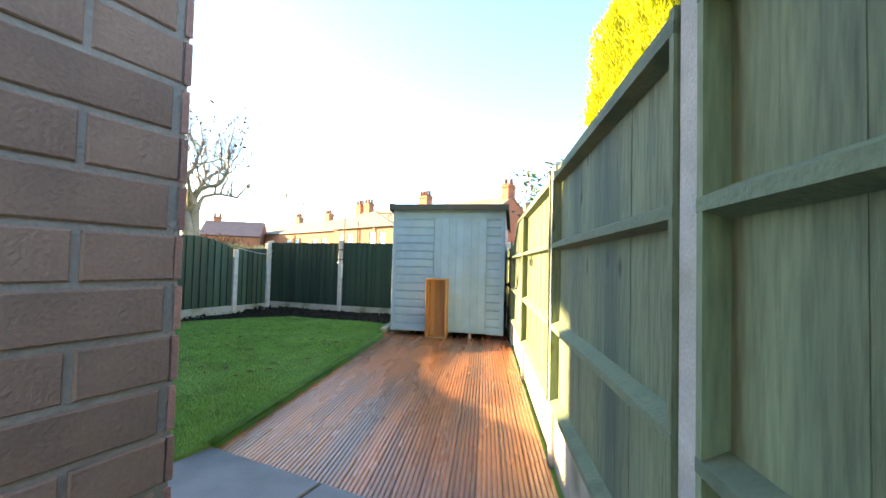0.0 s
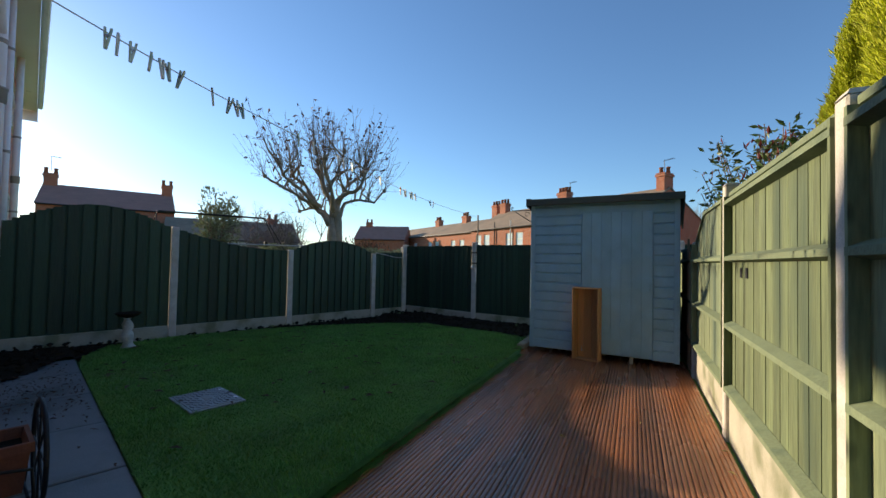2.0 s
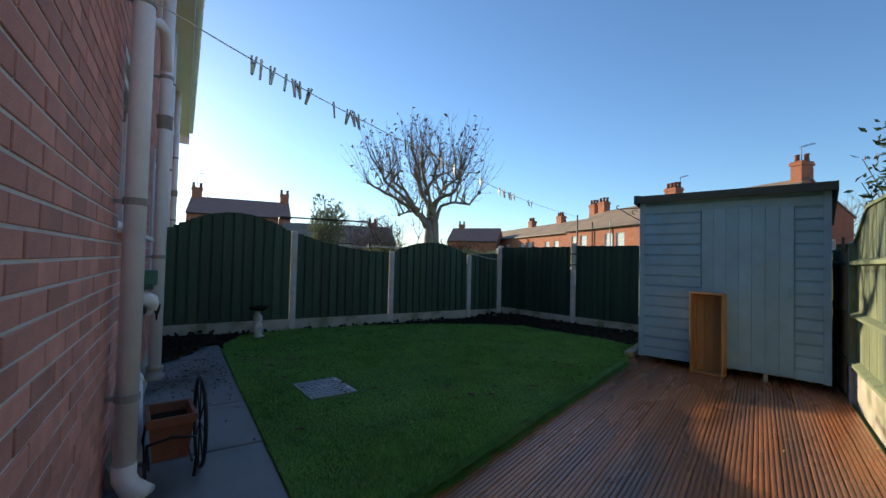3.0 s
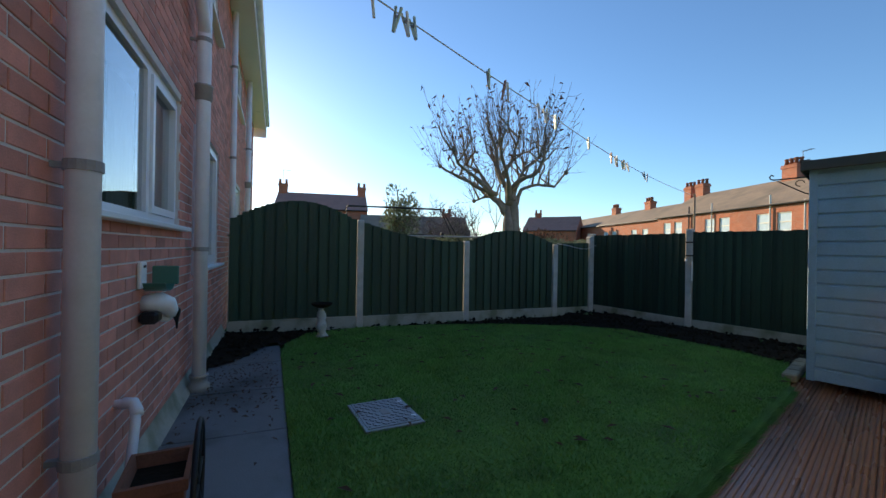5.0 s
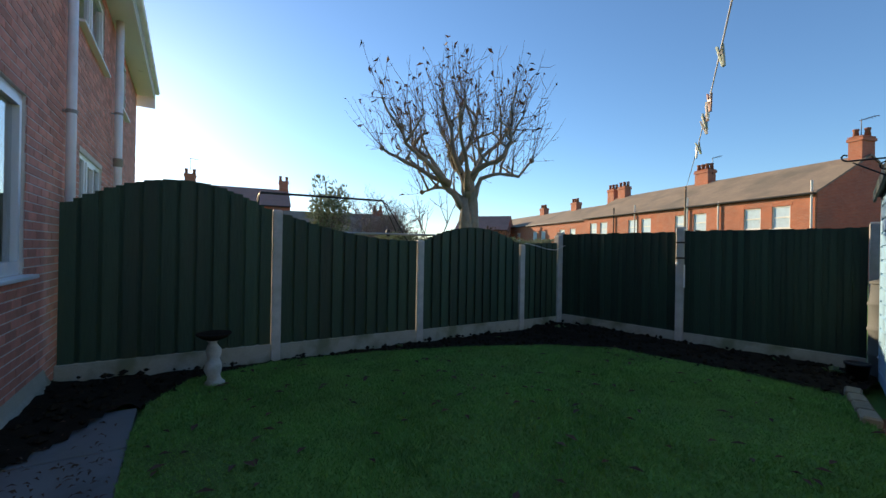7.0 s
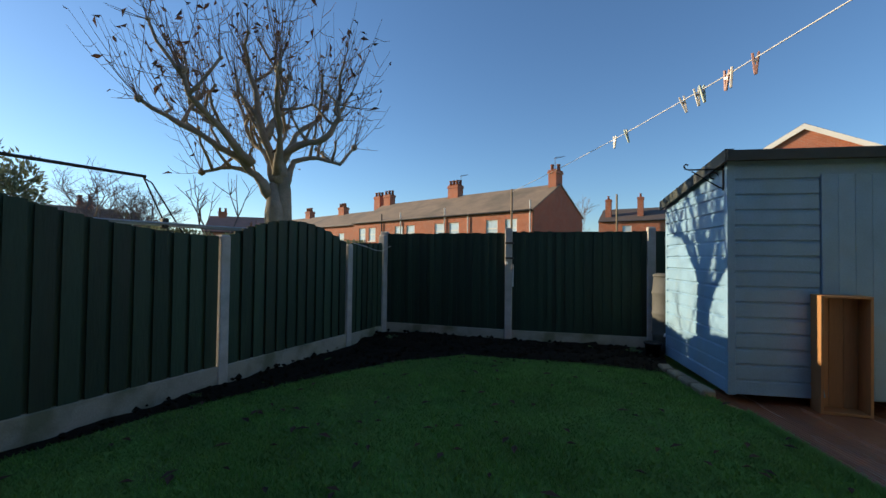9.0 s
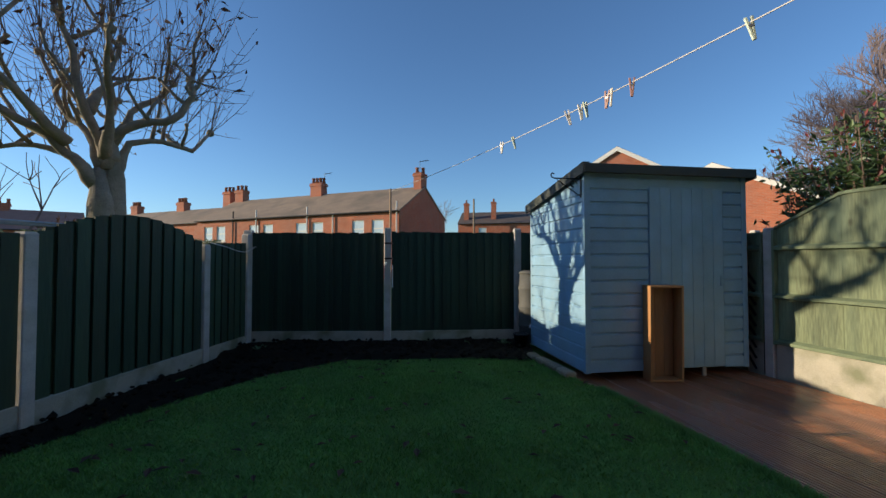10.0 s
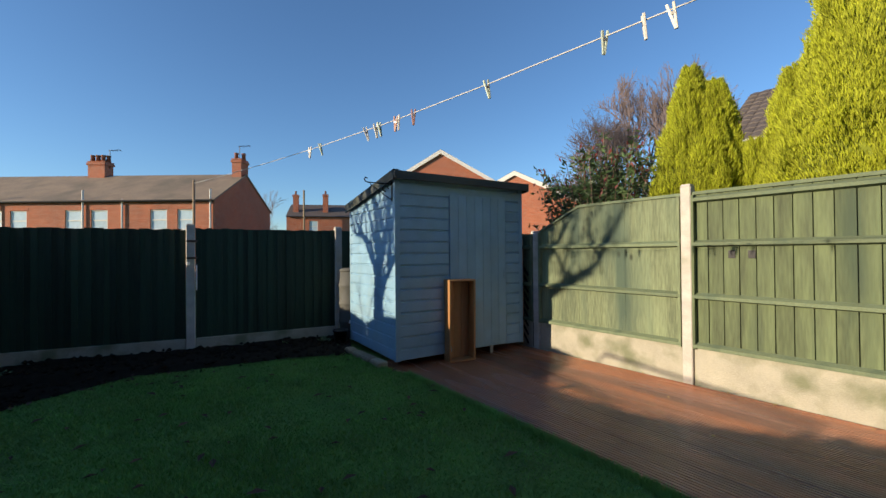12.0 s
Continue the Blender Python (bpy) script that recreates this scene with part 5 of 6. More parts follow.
def golden_conifer(x, y, leaders, seed, density=19000):
    """A dense golden conifer: tapered leaders (x, y, top, radius) of fine upswept sprays round a green core darkened
    for inner shade.
    """
    t = thing("golden_conifer", frame_at(x, y, 0), "dense golden yellow conifer behind the fence", "conifer", "golden conifers")
    r = np.random.default_rng(seed)
    trunk, inner = bmesh.new(), bmesh.new()
    cs, ds = [], []
    for n_, (lx, ly, top, radius) in enumerate(leaders):
        ph = seed + 1.7 * n_

        def girth(z, a):
            f = np.clip(z / top, 0, 1)
            base = np.where(f < 0.5, 1.0, np.clip((1 - f) / 0.5, 0, 1) ** 0.72)
            return radius * base * (1 + 0.12 * np.sin(3 * a + z * 2.3 + ph) + 0.10 * np.sin(5 * a - z * 4.1 + ph) + 0.06 * np.sin(z * 9 + 7 * a))

        tube(trunk, [(0, 0, -0.06), (lx, ly, 0.5), (lx, ly, top * 0.6)], [0.07, 0.05, 0.025], 8)
        rings = []
        for k in range(18):
            z = 0.15 + (top * 0.95 - 0.15) * k / 17
            rings.append([inner.verts.new((lx + 0.82 * float(girth(z, q)) * math.cos(q), ly + 0.82 * float(girth(z, q)) * math.sin(q), z)) for q in (2 * math.pi * j / 22 for j in range(22))])
        for p, q in zip(rings, rings[1:]):
            for j in range(22):
                inner.faces.new((p[j], p[(j + 1) % 22], q[(j + 1) % 22], q[j]))
        inner.faces.new(rings[-1])
        count = int(density * top * radius * 2.4)
        z = np.clip(r.uniform(0.9, top * 1.0, count), 0.2, top * 0.99)
        a = r.uniform(0, 2 * np.pi, count)
        # sprays gather in upright plumes
        plume = np.sin(a * 9 + 2.2 * np.sin(z * 3.1 + ph) + ph) * np.sin(z * 6.5 + a * 4 + ph)
        fine_ = np.sin(a * 31 + z * 5) * np.sin(z * 19 - a * 3)
        g = girth(z, a) * (0.95 + 0.09 * plume + 0.05 * fine_) * (1.06 - 0.30 * r.random(count) ** 1.6)
        g = g + 0.05 * r.random(count) * (z > top * 0.85)
        cs.append(np.stack([lx + g * np.cos(a), ly + g * np.sin(a), z - 0.03 + 0.05 * plume], 1))
        lean = 0.38 + 0.2 * plume
        ds.append(np.stack([lean * np.cos(a), lean * np.sin(a), np.full(count, 1.0)], 1))
    part("trunk", trunk, M_BARK, t)
    part("inner_foliage", inner, M_GOLDSHADE, t, smooth=True)
    part_mesh("foliage", leaf_mesh("foliage", np.concatenate(cs), np.concatenate(ds), 0.062, 0.011, M_GOLD, curl=0.2, jitter=0.24), None, t)
    return t


golden_conifer(-1.06, 5.88, [(0, 0, 3.42, 0.44), (0.13, -0.2, 3.2, 0.41), (0.28, -0.46, 2.1, 0.34)], 2)
golden_conifer(-0.62, 5.05, [(0, 0, 3.12, 0.40), (-0.12, 0.30, 2.45, 0.32)], 4)
golden_conifer(-0.40, 4.42, [(0, 0, 4.85, 0.76), (0.12, -0.5, 4.3, 0.64), (-0.1, 0.45, 3.3, 0.48)], 9)

# glossy evergreen shrub with red tips
shrub = thing("photinia_shrub", frame_at(-1.60, 6.83, 0), "glossy evergreen shrub with red young leaves above the fence", "shrub")
bm = bmesh.new()
lc, ld, rc, rd = [], [], [], []
for i in range(165):
    a, rr = rng.uniform(0, 6.28), rng.uniform(0.05, 0.95)
    topz = rng.uniform(1.8, 2.75) - 0.25 * rr
    if i < 3:
        topz = 2.85 + 0.14 * i
    p0, p1 = Vector((rng.gauss(0, 0.08), rng.gauss(0, 0.08), 0.0)), Vector((rr * math.cos(a) * (1.6 if math.cos(a) > 0 else 0.95), rr * math.sin(a), topz))
    pts = [p0.lerp(p1, t) + Vector((0, 0, 0.25 * math.sin(t * 3.14))) * (1 - t) for t in np.linspace(0, 1, 7)]
    tube(bm, pts, [0.014, 0.012, 0.01, 0.008, 0.007, 0.005, 0.004], 5, cap=False)
    d = (pts[-1] - pts[-2]).normalized()
    for j in range(70):
        t = rng.uniform(0.45, 1.0)
        k = min(5, int(t * 6))
        p = pts[k].lerp(pts[k + 1], t * 6 - k) + Vector((rng.gauss(0, 0.05), rng.gauss(0, 0.05), rng.gauss(0, 0.03)))
        around = Vector((rng.gauss(0, 1), rng.gauss(0, 1), rng.uniform(-0.1, 0.9)))
        if t > 0.93 and rng.random() < 0.22:
            rc.append(p), rd.append(around + d * 1.5)
        else:
            lc.append(p), ld.append(around)
tagged(part("stem_mass", bm, M_TWIG, shrub), kind="stuff")
part_mesh("leaves", leaf_mesh("leaves", lc, ld, 0.10, 0.036, M_LEAF, curl=0.3), None, shrub)
part_mesh("red_leaves", leaf_mesh("red_leaves", rc, rd, 0.10, 0.032, M_REDLEAF, curl=0.3), None, shrub)


def leafy_bush(m, rx, ry, h, count, seed, label, name, mat=M_HAZYGREEN, leaf=(0.12, 0.06)):
    """A bushy evergreen with an uneven outline on short stems."""
    t = thing(name, m, label, "shrub")
    r = np.random.default_rng(seed)
    blobs = [(r.uniform(-0.6, 0.6) * rx, r.uniform(-0.6, 0.6) * ry, h * r.uniform(0.25, 0.85), r.uniform(0.22, 0.42)) for i in range(16)]
    c, d = [], []
    for i in range(count):
        bx, by, bz, br_ = blobs[r.integers(len(blobs))]
        v = r.normal(0, 1, 3)
        v /= np.linalg.norm(v)
        s_ = br_ * r.uniform(0.55, 1.0)
        c.append((bx + v[0] * s_ * rx, by + v[1] * s_ * ry, max(0.05, min(h, bz + v[2] * s_ * h * 0.7))))
        d.append((v[0], v[1], v[2] + 0.5))
    bm = bmesh.new()
    for bx, by, bz, br_ in blobs:
        tube(bm, [(0, 0, -0.06), (bx * 0.5, by * 0.5, bz * 0.5), (bx, by, bz)], [h * 0.02, h * 0.013, h * 0.006], 5, cap=False)
    part("stems", bm, M_TWIG, t)
    part_mesh("leaves", leaf_mesh("leaves", c, d, leaf[0], leaf[1], mat), None, t)
    return t


leafy_bush(frame_at(-20.5, 7.25, 0), 1.0, 1.0, 3.95, 3600, 31, "evergreen tree in the gardens beyond, greyed to suggest haze", "evergreen_tree", leaf=(0.17, 0.07))
leafy_bush(frame_at(-19.0, 8.5, 0), 1.9, 1.3, 2.3, 6000, 32, "low evergreen bush in the gardens beyond", "evergreen_bush", leaf=(0.15, 0.07))
leafy_bush(frame_at(-13.0, 9.6, 0), 1.3, 1.1, 1.95, 2600, 33, "low brownish shrub beyond the fence", "brown_shrub", mat=M_DEADLEAF, leaf=(0.10, 0.05))
# unseen hedge, added to keep the low sun off the rear fence
hedge_c, hedge_d = [], []
for i in range(9000):
    f, v = rng.random(), Vector((rng.gauss(0, 1), rng.gauss(0, 1), rng.gauss(0, 1))).normalized()
    hedge_c.append((-10.55 + rng.uniform(-0.32, 0.32), 5.2 + 4.2 * f, 1.50 + 0.05 * math.sin(f * 21) - abs(rng.gauss(0, 0.22))))
    hedge_d.append((v.x, v.y, v.z + 0.4))
hedge = thing("sun_blocking_hedge", Matrix.Identity(4), "low green hedge added beyond the fence to block low sun", "hedge")
boxed("inner_hedge", (-10.8, -10.3, 5.25, 9.35, -0.06, 1.38), M_HAZYGREEN, hedge)
part_mesh("leaves", leaf_mesh("leaves", hedge_c, hedge_d, 0.06, 0.03, M_HAZYGREEN), None, hedge)

# swing frame in the next garden
swing = thing("swing_frame", frame_at(-10.3, 3.15, 90), "bare dark tubular swing frame beyond the fence", "swing frame")
bm = bmesh.new()
tube(bm, [(-0.02, 0, 2.06), (1.95, 0, 2.09)], 0.018, 10)
part("top_bar", bm, M_IRON, swing)
for x in (0.0, 1.93):
    for sgn in (-1, 1):
        bm = bmesh.new()
        tube(bm, [(x, 0, 2.07), (x + (0.06 if x else -0.04), sgn * 0.05, 2.02), (x + (1.25 if x else -0.15), sgn * 0.35, -0.05)], 0.009, 8)
        part("leg", bm, M_IRON, swing, smooth=True)
# low pole frame resting behind the dipping panel
rack = thing("airer_frame", frame_at(-9.35, 3.9, 88), "low pale metal airer frame behind the fence", "clothes airer")
for y in (0.0, 0.28):
    bm = bmesh.new()
    tube(bm, [(0.0, -y, 1.47), (1.75, -y, 1.49)], 0.012, 8)
    part("rail", bm, M_STEEL, rack)
for x in (0.1, 1.65):
    bm = bmesh.new()
    tube(bm, [(x, 0.0, 1.47), (x, -0.14, -0.05)], 0.012, 8)
    part("leg", bm, M_STEEL, rack)
    bm = bmesh.new()
    tube(bm, [(x, -0.28, 1.47), (x, -0.14, -0.05)], 0.012, 8)
    part("leg", bm, M_STEEL, rack)
boxed("clamp", (0.80, 0.86, -0.03, 0.03, 1.45, 1.55), M_PLASTIC_B, rack, bevel=0.01)

# ---------------------------------------------------------------- houses around


def chimney(parent, x, y, z0, z1, w=0.9, d=0.55, pots=4, mat=None):
    c = boxed("chimney", (x - w / 2, x + w / 2, y - d / 2, y + d / 2, z0, z1 - 0.3), mat or M_TBRICK, parent)
    bm = bmesh.new()
    box(bm, x - w / 2 - 0.06, x + w / 2 + 0.06, y - d / 2 - 0.06, y + d / 2 + 0.06, z1 - 0.5, z1 - 0.34)
    box(bm, x - w / 2 - 0.03, x + w / 2 + 0.03, y - d / 2 - 0.03, y + d / 2 + 0.03, z1 - 0.299, z1 - 0.24)
    part("corbel", bm, mat or M_TBRICK, c)
    for i in range(pots):
        bm = bmesh.new()
        px_ = x + (i - (pots - 1) / 2) * (w - 0.22) / max(1, pots - 1) if pots > 1 else x
        lathe(bm, [(0.15, z1 - 0.24), (0.115, z1 + 0.10), (0.145, z1 + 0.13), (0.145, z1 + 0.22), (0.09, z1 + 0.22)], 9, pose(px_, y + (0.1 if i % 2 else -0.1), 0))
        part("chimney_pot", bm, M_POT, c, smooth=True)
    return c


def make_house(name, m, x0, x1, y0, y1, eaves, ridge, label, wall_mat, roof_mat, windows=(), stacks=(), gable_front=False, barge=False, courses=0):
    """A pitched-roof house; the front is at y0. gable_front: the ridge runs along y."""
    h = thing(name, m, label, "house")
    bm = bmesh.new()
    holes = [w_[:4] for w_ in windows]
    pierced(bm, x0, x1, -0.1, eaves, y0, y0 + 0.25, holes)
    box(bm, x0, x1, y1 - 0.25, y1, -0.1, eaves)
    box(bm, x0, x0 + 0.25, y0 + 0.251, y1 - 0.251, -0.1, eaves)
    box(bm, x1 - 0.25, x1, y0 + 0.251, y1 - 0.251, -0.1, eaves)
    if gable_front:
        xm = (x0 + x1) / 2
        tri_ = [[(x0, y_, eaves), (x1, y_, eaves), (xm, y_, ridge), (x0, y_ + 0.25, eaves), (x1, y_ + 0.25, eaves), (xm, y_ + 0.25, ridge)] for y_ in (y0, y1 - 0.25)]
    else:
        ym = (y0 + y1) / 2
        tri_ = [[(x_, y0, eaves), (x_, y1, eaves), (x_, ym, ridge), (x_ + 0.25, y0, eaves), (x_ + 0.25, y1, eaves), (x_ + 0.25, ym, ridge)] for x_ in (x0, x1 - 0.25)]
    for t in tri_:
        vs_ = [bm.verts.new(p) for p in t]
        for f in ((0, 1, 2), (5, 4, 3), (0, 3, 4, 1), (1, 4, 5, 2), (2, 5, 3, 0)):
            bm.faces.new([vs_[i] for i in f])
    bmesh.ops.remove_doubles(bm, verts=bm.verts, dist=0.002)
    part("wall", bm, wall_mat, h)
    o_, th = 0.18, 0.1
    bm = bmesh.new()
    if gable_front:
        xm, sl = (x0 + x1) / 2, (ridge - eaves) / ((x1 - x0) / 2)
        prof = [(x0 - o_, eaves - o_ * sl + 0.01), (xm, ridge + 0.01), (x1 + o_, eaves - o_ * sl + 0.01), (x1 + o_, eaves - o_ * sl + th), (xm, ridge + th + 0.02), (x0 - o_, eaves - o_ * sl + th)]
        rings = [[bm.verts.new((a, y_, z)) for a, z in prof] for y_ in (y0 - 0.12, y1 + 0.12)]
    else:
        ym, sl = (y0 + y1) / 2, (ridge - eaves) / ((y1 - y0) / 2)
        prof = [(y0 - o_, eaves - o_ * sl + 0.01), (ym, ridge + 0.01), (y1 + o_, eaves - o_ * sl + 0.01), (y1 + o_, eaves - o_ * sl + th), (ym, ridge + th + 0.02), (y0 - o_, eaves - o_ * sl + th)]
        rings = [[bm.verts.new((x_, a, z)) for a, z in prof] for x_ in (x0 - 0.06, x1 + 0.06)]
    bm.faces.new(rings[0])
    bm.faces.new(rings[1][::-1])
    for i in range(6):
        j = (i + 1) % 6
        bm.faces.new((rings[0][j], rings[0][i], rings[1][i], rings[1][j]))
    bmesh.ops.recalc_face_normals(bm, faces=bm.faces)
    roof_ = part("roof", bm, roof_mat, h)
    if courses and not gable_front:      # rows of tiles, each a thin wedge
        n_c = courses
        for i in range(n_c):
            t0, t1 = i / n_c, (i + 1) / n_c
            ya, yb = y0 - o_ + (ym - y0 + o_) * t0, y0 - o_ + (ym - y0 + o_) * t1
            za, zb = eaves - o_ * sl + th + (ridge + 0.02 - eaves + o_ * sl) * t0, eaves - o_ * sl + th + (ridge + 0.02 - eaves + o_ * sl) * t1
            bm = bmesh.new()
            k_ = max(2, int((x1 - x0) / 0.33))
            for j in range(k_):
                xa, xb = x0 - 0.06 + (x1 - x0 + 0.12) * j / k_, x0 - 0.06 + (x1 - x0 + 0.12) * (j + 1) / k_
                vs_ = [bm.verts.new(p) for p in ((xa + 0.01, ya - 0.02, za + 0.03), (xb - 0.01, ya - 0.02, za + 0.03), (xb - 0.01, yb, zb + 0.005), (xa + 0.01, yb, zb + 0.005), ((xa + xb) / 2, ya - 0.02, za + 0.065), ((xa + xb) / 2, yb, zb + 0.03), (xa + 0.01, ya - 0.02, za), (xb - 0.01, ya - 0.02, za))]
                for f in ((0, 4, 5, 3), (4, 1, 2, 5), (6, 7, 1, 4, 0)):
                    bm.faces.new([vs_[q] for q in f])
            tagged(part("tile_course", bm, roof_mat, roof_), kind="stuff")
    if barge and gable_front:
        for sgn in (-1, 1):
            xe = x0 - o_ if sgn < 0 else x1 + o_
            ze = eaves - o_ * sl
            bm = bmesh.new()
            vs_ = [bm.verts.new((x_, y_, z)) for y_ in (y0 - 0.15, y0 - 0.121) for x_, z in ((xm, ridge + 0.1), (xm, ridge - 0.16), (xe, ze - 0.16), (xe, ze + 0.1))]
            for f in ((0, 1, 2, 3), (7, 6, 5, 4), (0, 4, 5, 1), (1, 5, 6, 2), (2, 6, 7, 3), (3, 7, 4, 0)):
                bm.faces.new([vs_[i] for i in f])
            bmesh.ops.recalc_face_normals(bm, faces=bm.faces)
            part("barge_board", bm, M_RENDER, h, "white painted barge board")
    elif not gable_front:
        bm = bmesh.new()
        tube(bm, [(x0, y0 - o_ - 0.05, eaves - o_ * sl + 0.03), (x1, y0 - o_ - 0.05, eaves - o_ * sl + 0.03)], 0.055, 8)
        part("gutter", bm, M_RENDER if barge else M_IRON, h)
    for w_ in windows:
        a, b, c, d = w_[:4]
        bm = bmesh.new()
        f_ = 0.075
        for dims in ((a, b, c, c + f_), (a, b, d - f_, d), (a, a + f_, c + f_, d - f_), (b - f_, b, c + f_, d - f_), (a + f_, b - f_, (c + d) / 2 - 0.04, (c + d) / 2 + 0.04)):
            box(bm, dims[0], dims[1], y0 + 0.05, y0 + 0.12, dims[2], dims[3])
        win = part("window", bm, M_RENDER, h)
        for zz in ((c + f_, (c + d) / 2 - 0.04), ((c + d) / 2 + 0.04, d - f_)):
            boxed("pane", (a + f_, b - f_, y0 + 0.08, y0 + 0.10, *zz), M_SKYPANE, win)
        boxed("sill", (a - 0.08, b + 0.08, y0 - 0.06, y0 + 0.049, c - 0.1, c - 0.002), M_RENDER, win)
        boxed("lintel", (a - 0.1, b + 0.1, y0 - 0.012, y0 - 0.001, d + 0.002, d + 0.16), M_TBRICK, win)
    for s_ in stacks:
        chimney(h, *s_)
    return h


TER = frame_at(-10.5, 33.04, -17.3)
wins = [(a, b, 2.75, 3.98) for a, b in ((-3.4, -2.4), (-1.78, -0.82), (-8.5, -7.5), (-6.95, -5.95), (-13.3, -12.3), (-11.8, -10.8), (-18.5, -17.5), (-17.0, -16.0))]
terrace = make_house("terrace_house", TER, -19.4, 0.45, -3.7, 4.0, 4.55, 6.65, "long red brick terrace with a brown tiled roof and tall chimneys", M_TBRICK, M_TILE, wins,
                     [(0.05, 0.15, 4.8, 8.0, 0.62, 1.0, 2), (-9.6, 0.15, 5.8, 7.95, 1.15, 0.75, 6), (-18.6, 0.15, 5.8, 7.95, 1.0, 0.7, 4)])
for x in (0.25, -7.35, -12.45, -5.0, -15.0):
    bm = bmesh.new()
    tube(bm, [(x, -3.80, 0.2), (x, -3.80, 5.15 if x != -5.0 else 4.6)], 0.055, 8)
    part("drain_pipe", bm, M_RENDER if x > -14 else M_IRON, terrace)
bm = bmesh.new()
tube(bm, [(-19.4, -3.74, 4.45), (0.4, -3.74, 4.45)], 0.045, 6)
part("service_pipe", bm, M_IRON, terrace)
wins2 = [(a, b, 2.45, 3.65) for a, b in ((-22.4, -21.4), (-24.4, -23.4), (-28.5, -27.5), (-30.5, -29.5), (-35.0, -34.0))]
make_house("terrace_house", TER, -46.0, -19.45, -3.4, 4.0, 4.45, 6.15, "lower red brick terrace with a brown tiled roof and chimneys", M_TBRICK, M_TILE, wins2,
           [(-20.4, 0.3, 5.4, 7.95, 0.95, 0.7, 4), (-27.0, 0.3, 5.4, 7.3, 1.1, 0.7, 5), (-34.5, 0.3, 5.4, 7.3, 1.1, 0.7, 5)])
# aerials
for at in (TER @ pose(-9.0, 0.2, 7.3), TER @ pose(0.0, 0.2, 7.5), frame_at(-46.5, 6.7, 82) @ pose(-3.9, 0, 7.8, 0, 0, 40)):
    ar = thing("tv_aerial", at, "thin television aerial on a chimney", "aerial", "aerials")
    bm = bmesh.new()
    tube(bm, [(0, 0, 0), (0, 0, 1.25)], 0.02, 6)
    part("mast", bm, M_IRON, ar)
    bm = bmesh.new()
    tube(bm, [(-0.1, 0, 1.2), (0.75, 0, 1.25)], 0.015, 6)
    for k in range(5):
        tube(bm, [(0.1 + k * 0.14, -0.2, 1.22 + 0.005 * k), (0.1 + k * 0.14, 0.2, 1.22 + 0.005 * k)], 0.01, 5)
    part("antenna", bm, M_IRON, ar)

make_house("gabled_house", frame_at(2.1, 26.8, -20), -3.5, 3.5, 0, 9, 5.55, 7.62, "modern red brick house with a white-edged gable", M_TBRICK, M_DARKTILE, gable_front=True, barge=True)
make_house("gabled_house", frame_at(5.5, 23.4, -36), -3.6, 3.6, 0, 8, 4.0, 5.8, "modern red brick house with a white-edged gable", M_TBRICK, M_DARKTILE, gable_front=True, barge=True)
make_house("tiled_house", frame_at(9.1, 12.1, -70.5), -1.4, 6.5, 0, 7.0, 5.1, 7.6, "red brick house with a dark tiled roof behind the conifers", M_TBRICK, M_DARKTILE, barge=True, courses=11)
far = make_house("distant_house", frame_at(-6.4, 63, -6), -2.6, 9, -3, 5, 6.3, 8.2, "distant brick houses with dark slate roofs", M_TBRICK, M_DARKTILE, [(0.3, 1.4, 4.2, 5.7)],
                 [(-1.6, -1.5, 6.5, 9.6, 0.7, 0.7, 1), (2.3, -1.5, 6.5, 9.7, 0.7, 0.7, 1)])
bm = bmesh.new()
tube(bm, [(-0.2, -4.2, -0.05), (-0.2, -4.2, 9.6)], 0.12, 8)
tagged(part("utility_pole", bm, M_OLDWOOD), "wooden utility pole between distant houses", "pole").matrix_world = frame_at(-6.4, 63, -6)
make_house("red_roof_house", frame_at(-46.5, 6.7, 82), -4.3, 4.3, -3.4, 3.4, 4.9, 6.65, "distant house with a red tiled roof and two chimneys", M_TBRICK, M_REDTILE, (),
           [(-3.9, 0, 6.0, 7.85, 0.8, 0.7, 2), (3.9, 0, 6.0, 7.85, 0.8, 0.7, 2)])
make_house("red_roof_house", frame_at(-49, 38, 40), -3.5, 3.5, -3.0, 3.0, 4.0, 5.9, "small distant brick house with a chimney", M_TBRICK, M_REDTILE, (), [(-2.2, 0, 5.2, 6.8, 0.8, 0.6, 2)])
make_house("distant_bungalow", frame_at(-40, 15.5, 75), -6, 4, -3.0, 3.0, 2.6, 4.3, "low distant house with a grey roof", M_RENDER, M_TILE, (), [(2.2, 0, 3.8, 5.0, 0.8, 0.6, 2)])

# ---------------------------------------------------------------- bricks of the house
COURSE, BL, BH, JOINT = 0.075, 0.215, 0.065, 0.010


def brick_runs(x0, x1, z, k, holes, first=0.0):
    """The bricks of one course: pairs of ends, with the openings left out."""
    out, x = [], x0 - (0.1125 if k % 2 else 0.0) + first
    while x < x1:
        a, b = max(x, x0), min(x + BL, x1)
        pieces = [(a, b)]
        for h in holes:
            if z + BH > h[2] + 0.004 and z < h[3] - 0.004:
                nxt = []
                for p, q in pieces:
                    if q <= h[0] or p >= h[1]:
                        nxt.append((p, q))
                    else:
                        if p < h[0]:
                            nxt.append((p, h[0]))
                        if q > h[1]:
                            nxt.append((h[1], q))
                pieces = nxt
        out += [(p, q) for p, q in pieces if q - p > 0.025]
        x += BL + JOINT
    return out


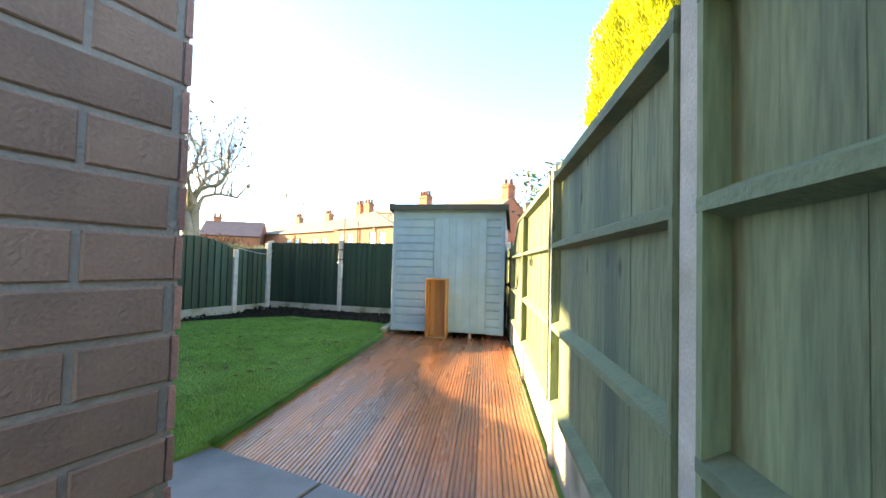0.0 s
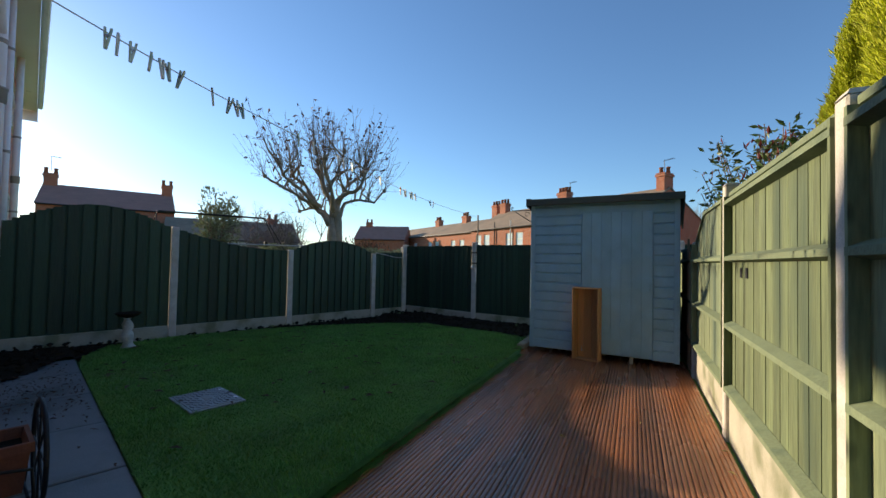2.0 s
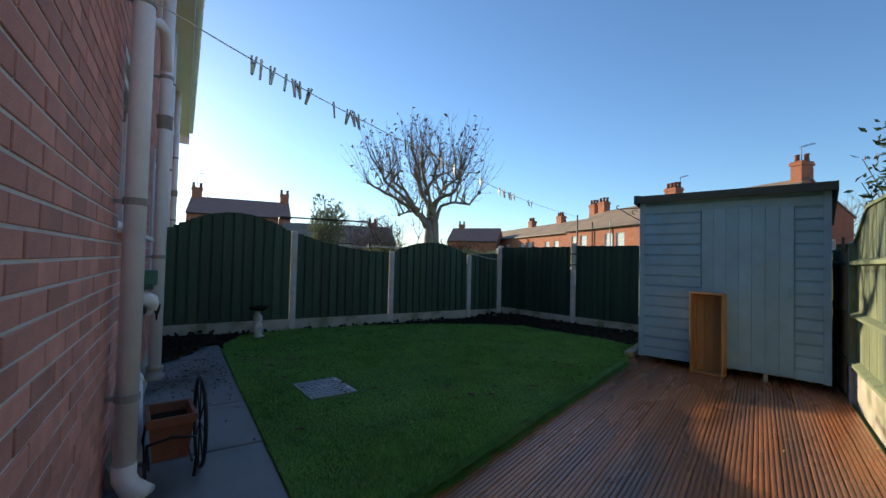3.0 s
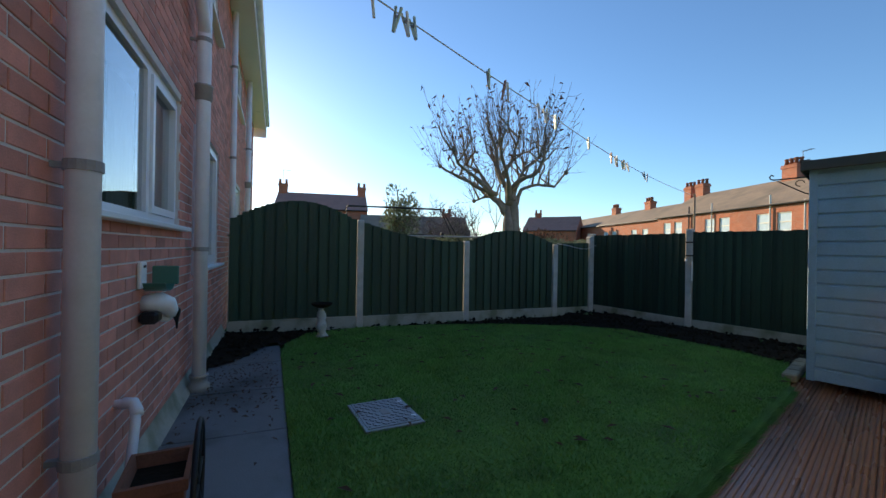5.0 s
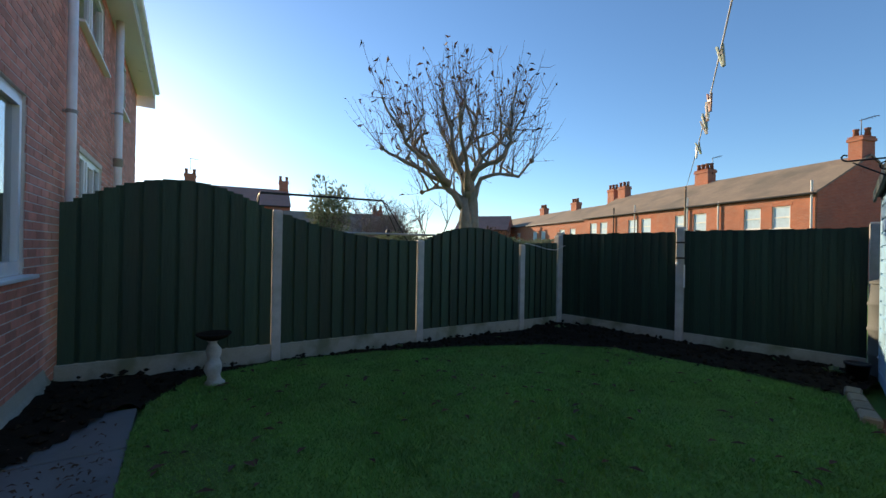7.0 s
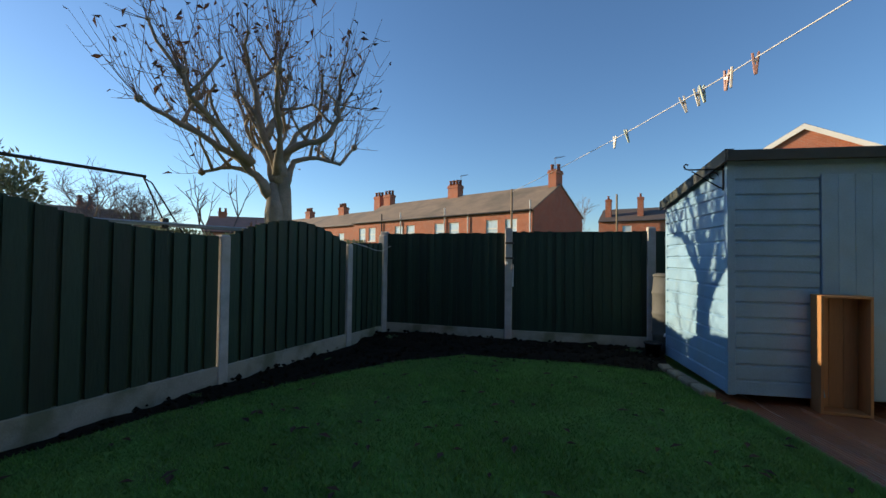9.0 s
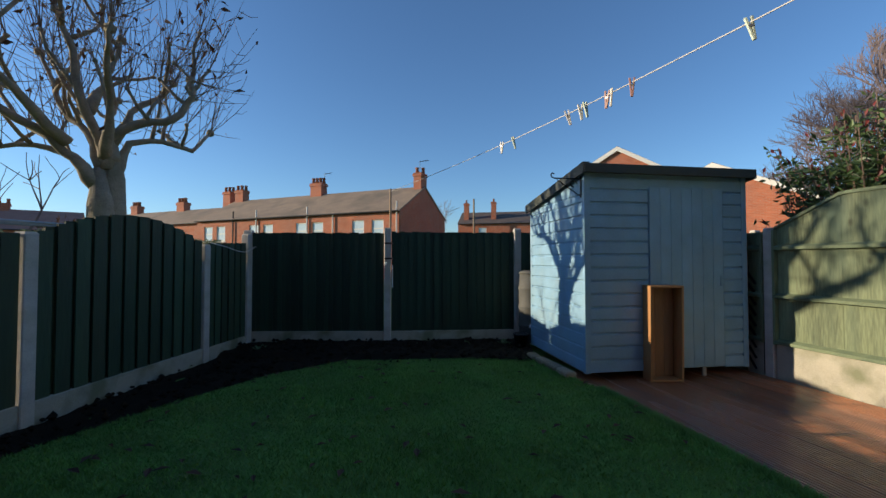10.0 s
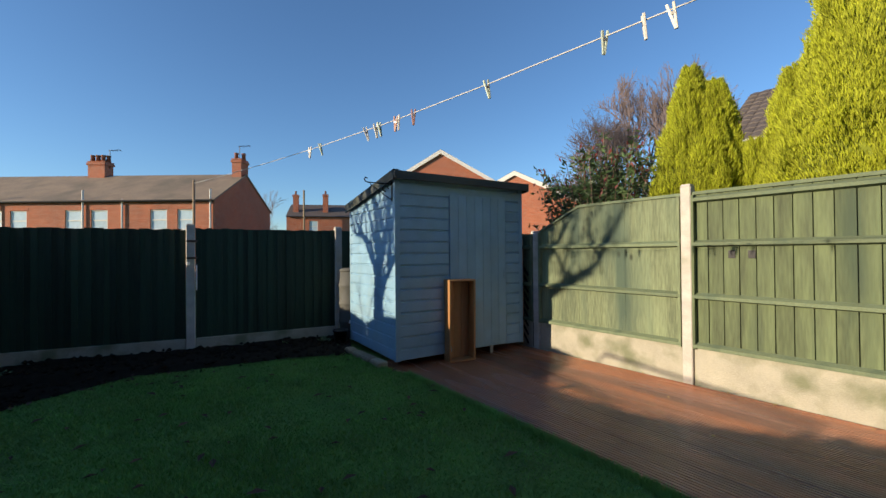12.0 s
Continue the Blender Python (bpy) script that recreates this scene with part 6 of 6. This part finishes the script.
def brick_shape(length, side):
    """A brick face 12 mm proud of the mortar with softened arrises."""
    bm = bmesh.new()
    c = 0.0025
    if side == "rear":
        rings = [[(c, 0, c), (length - c, 0, c), (length - c, 0, BH - c), (c, 0, BH - c)], [(0, c, 0), (length, c, 0), (length, c, BH), (0, c, BH)], [(0, 0.0125, 0), (length, 0.0125, 0), (length, 0.0125, BH), (0, 0.0125, BH)]]
    else:
        rings = [[(0, length - c, c), (0, c, c), (0, c, BH - c), (0, length - c, BH - c)], [(c, length, 0), (c, 0, 0), (c, 0, BH), (c, length, BH)], [(0.0125, length, 0), (0.0125, 0, 0), (0.0125, 0, BH), (0.0125, length, BH)]]
    rings = [[bm.verts.new(p) for p in ring] for ring in rings]
    bm.faces.new(rings[0])
    for p, q in zip(rings, rings[1:]):
        for i in range(4):
            bm.faces.new((p[(i + 1) % 4], p[i], q[i], q[(i + 1) % 4]))
    bmesh.ops.recalc_face_normals(bm, faces=bm.faces)
    return bm


shapes = {}


def lay_bricks(wall, side, x0, x1, holes, near, first):
    """Bricks within the stretch near = (from, to, low, high) are single pieces, the rest are joined."""
    jv, jf = [], []
    for k in range(int((EAVES + 0.06) / COURSE)):
        z = -0.05 + k * COURSE
        for a, b in brick_runs(x0, x1, z, k, holes, first):
            key = (side, round(b - a, 3))
            if key not in shapes:
                bm = brick_shape(b - a, side)
                me = bpy.data.meshes.new("brick")
                bm.to_mesh(me)
                bm.free()
                me.materials.append(M_BRICK if side == "rear" else M_BRICKSHADE)
                shapes[key] = me
            push = rng.uniform(-0.0015, 0.0015)
            at = (a, push, z) if side == "rear" else (push, a, z)
            if near[0] <= a < near[1] and near[2] <= z < near[3]:
                ob = new("brick", shapes[key])
                ob.parent = wall
                ob.location = at
            else:
                base = len(jv)
                jv += [(v_.co.x + at[0], v_.co.y + at[1], v_.co.z + at[2]) for v_ in shapes[key].vertices]
                jf += [tuple(base + i for i in p.vertices) for p in shapes[key].polygons]
    ob = new("brickwork", flat_mesh("brickwork", jv, jf, M_BRICKS if side == "rear" else M_BRICKSHADES))
    ob.parent = wall
    tagged(ob, "red brickwork in stretcher bond", kind="stuff")


lay_bricks(wall_rear, "rear", 0.0, LENGTH, WINDOWS, (0.0, 1.35, 0.6, 2.2), 0.0)
lay_bricks(wall_side, "side", 0.0135, 3.2, [], (0.0, 1.1, 0.6, 2.2), -0.10)
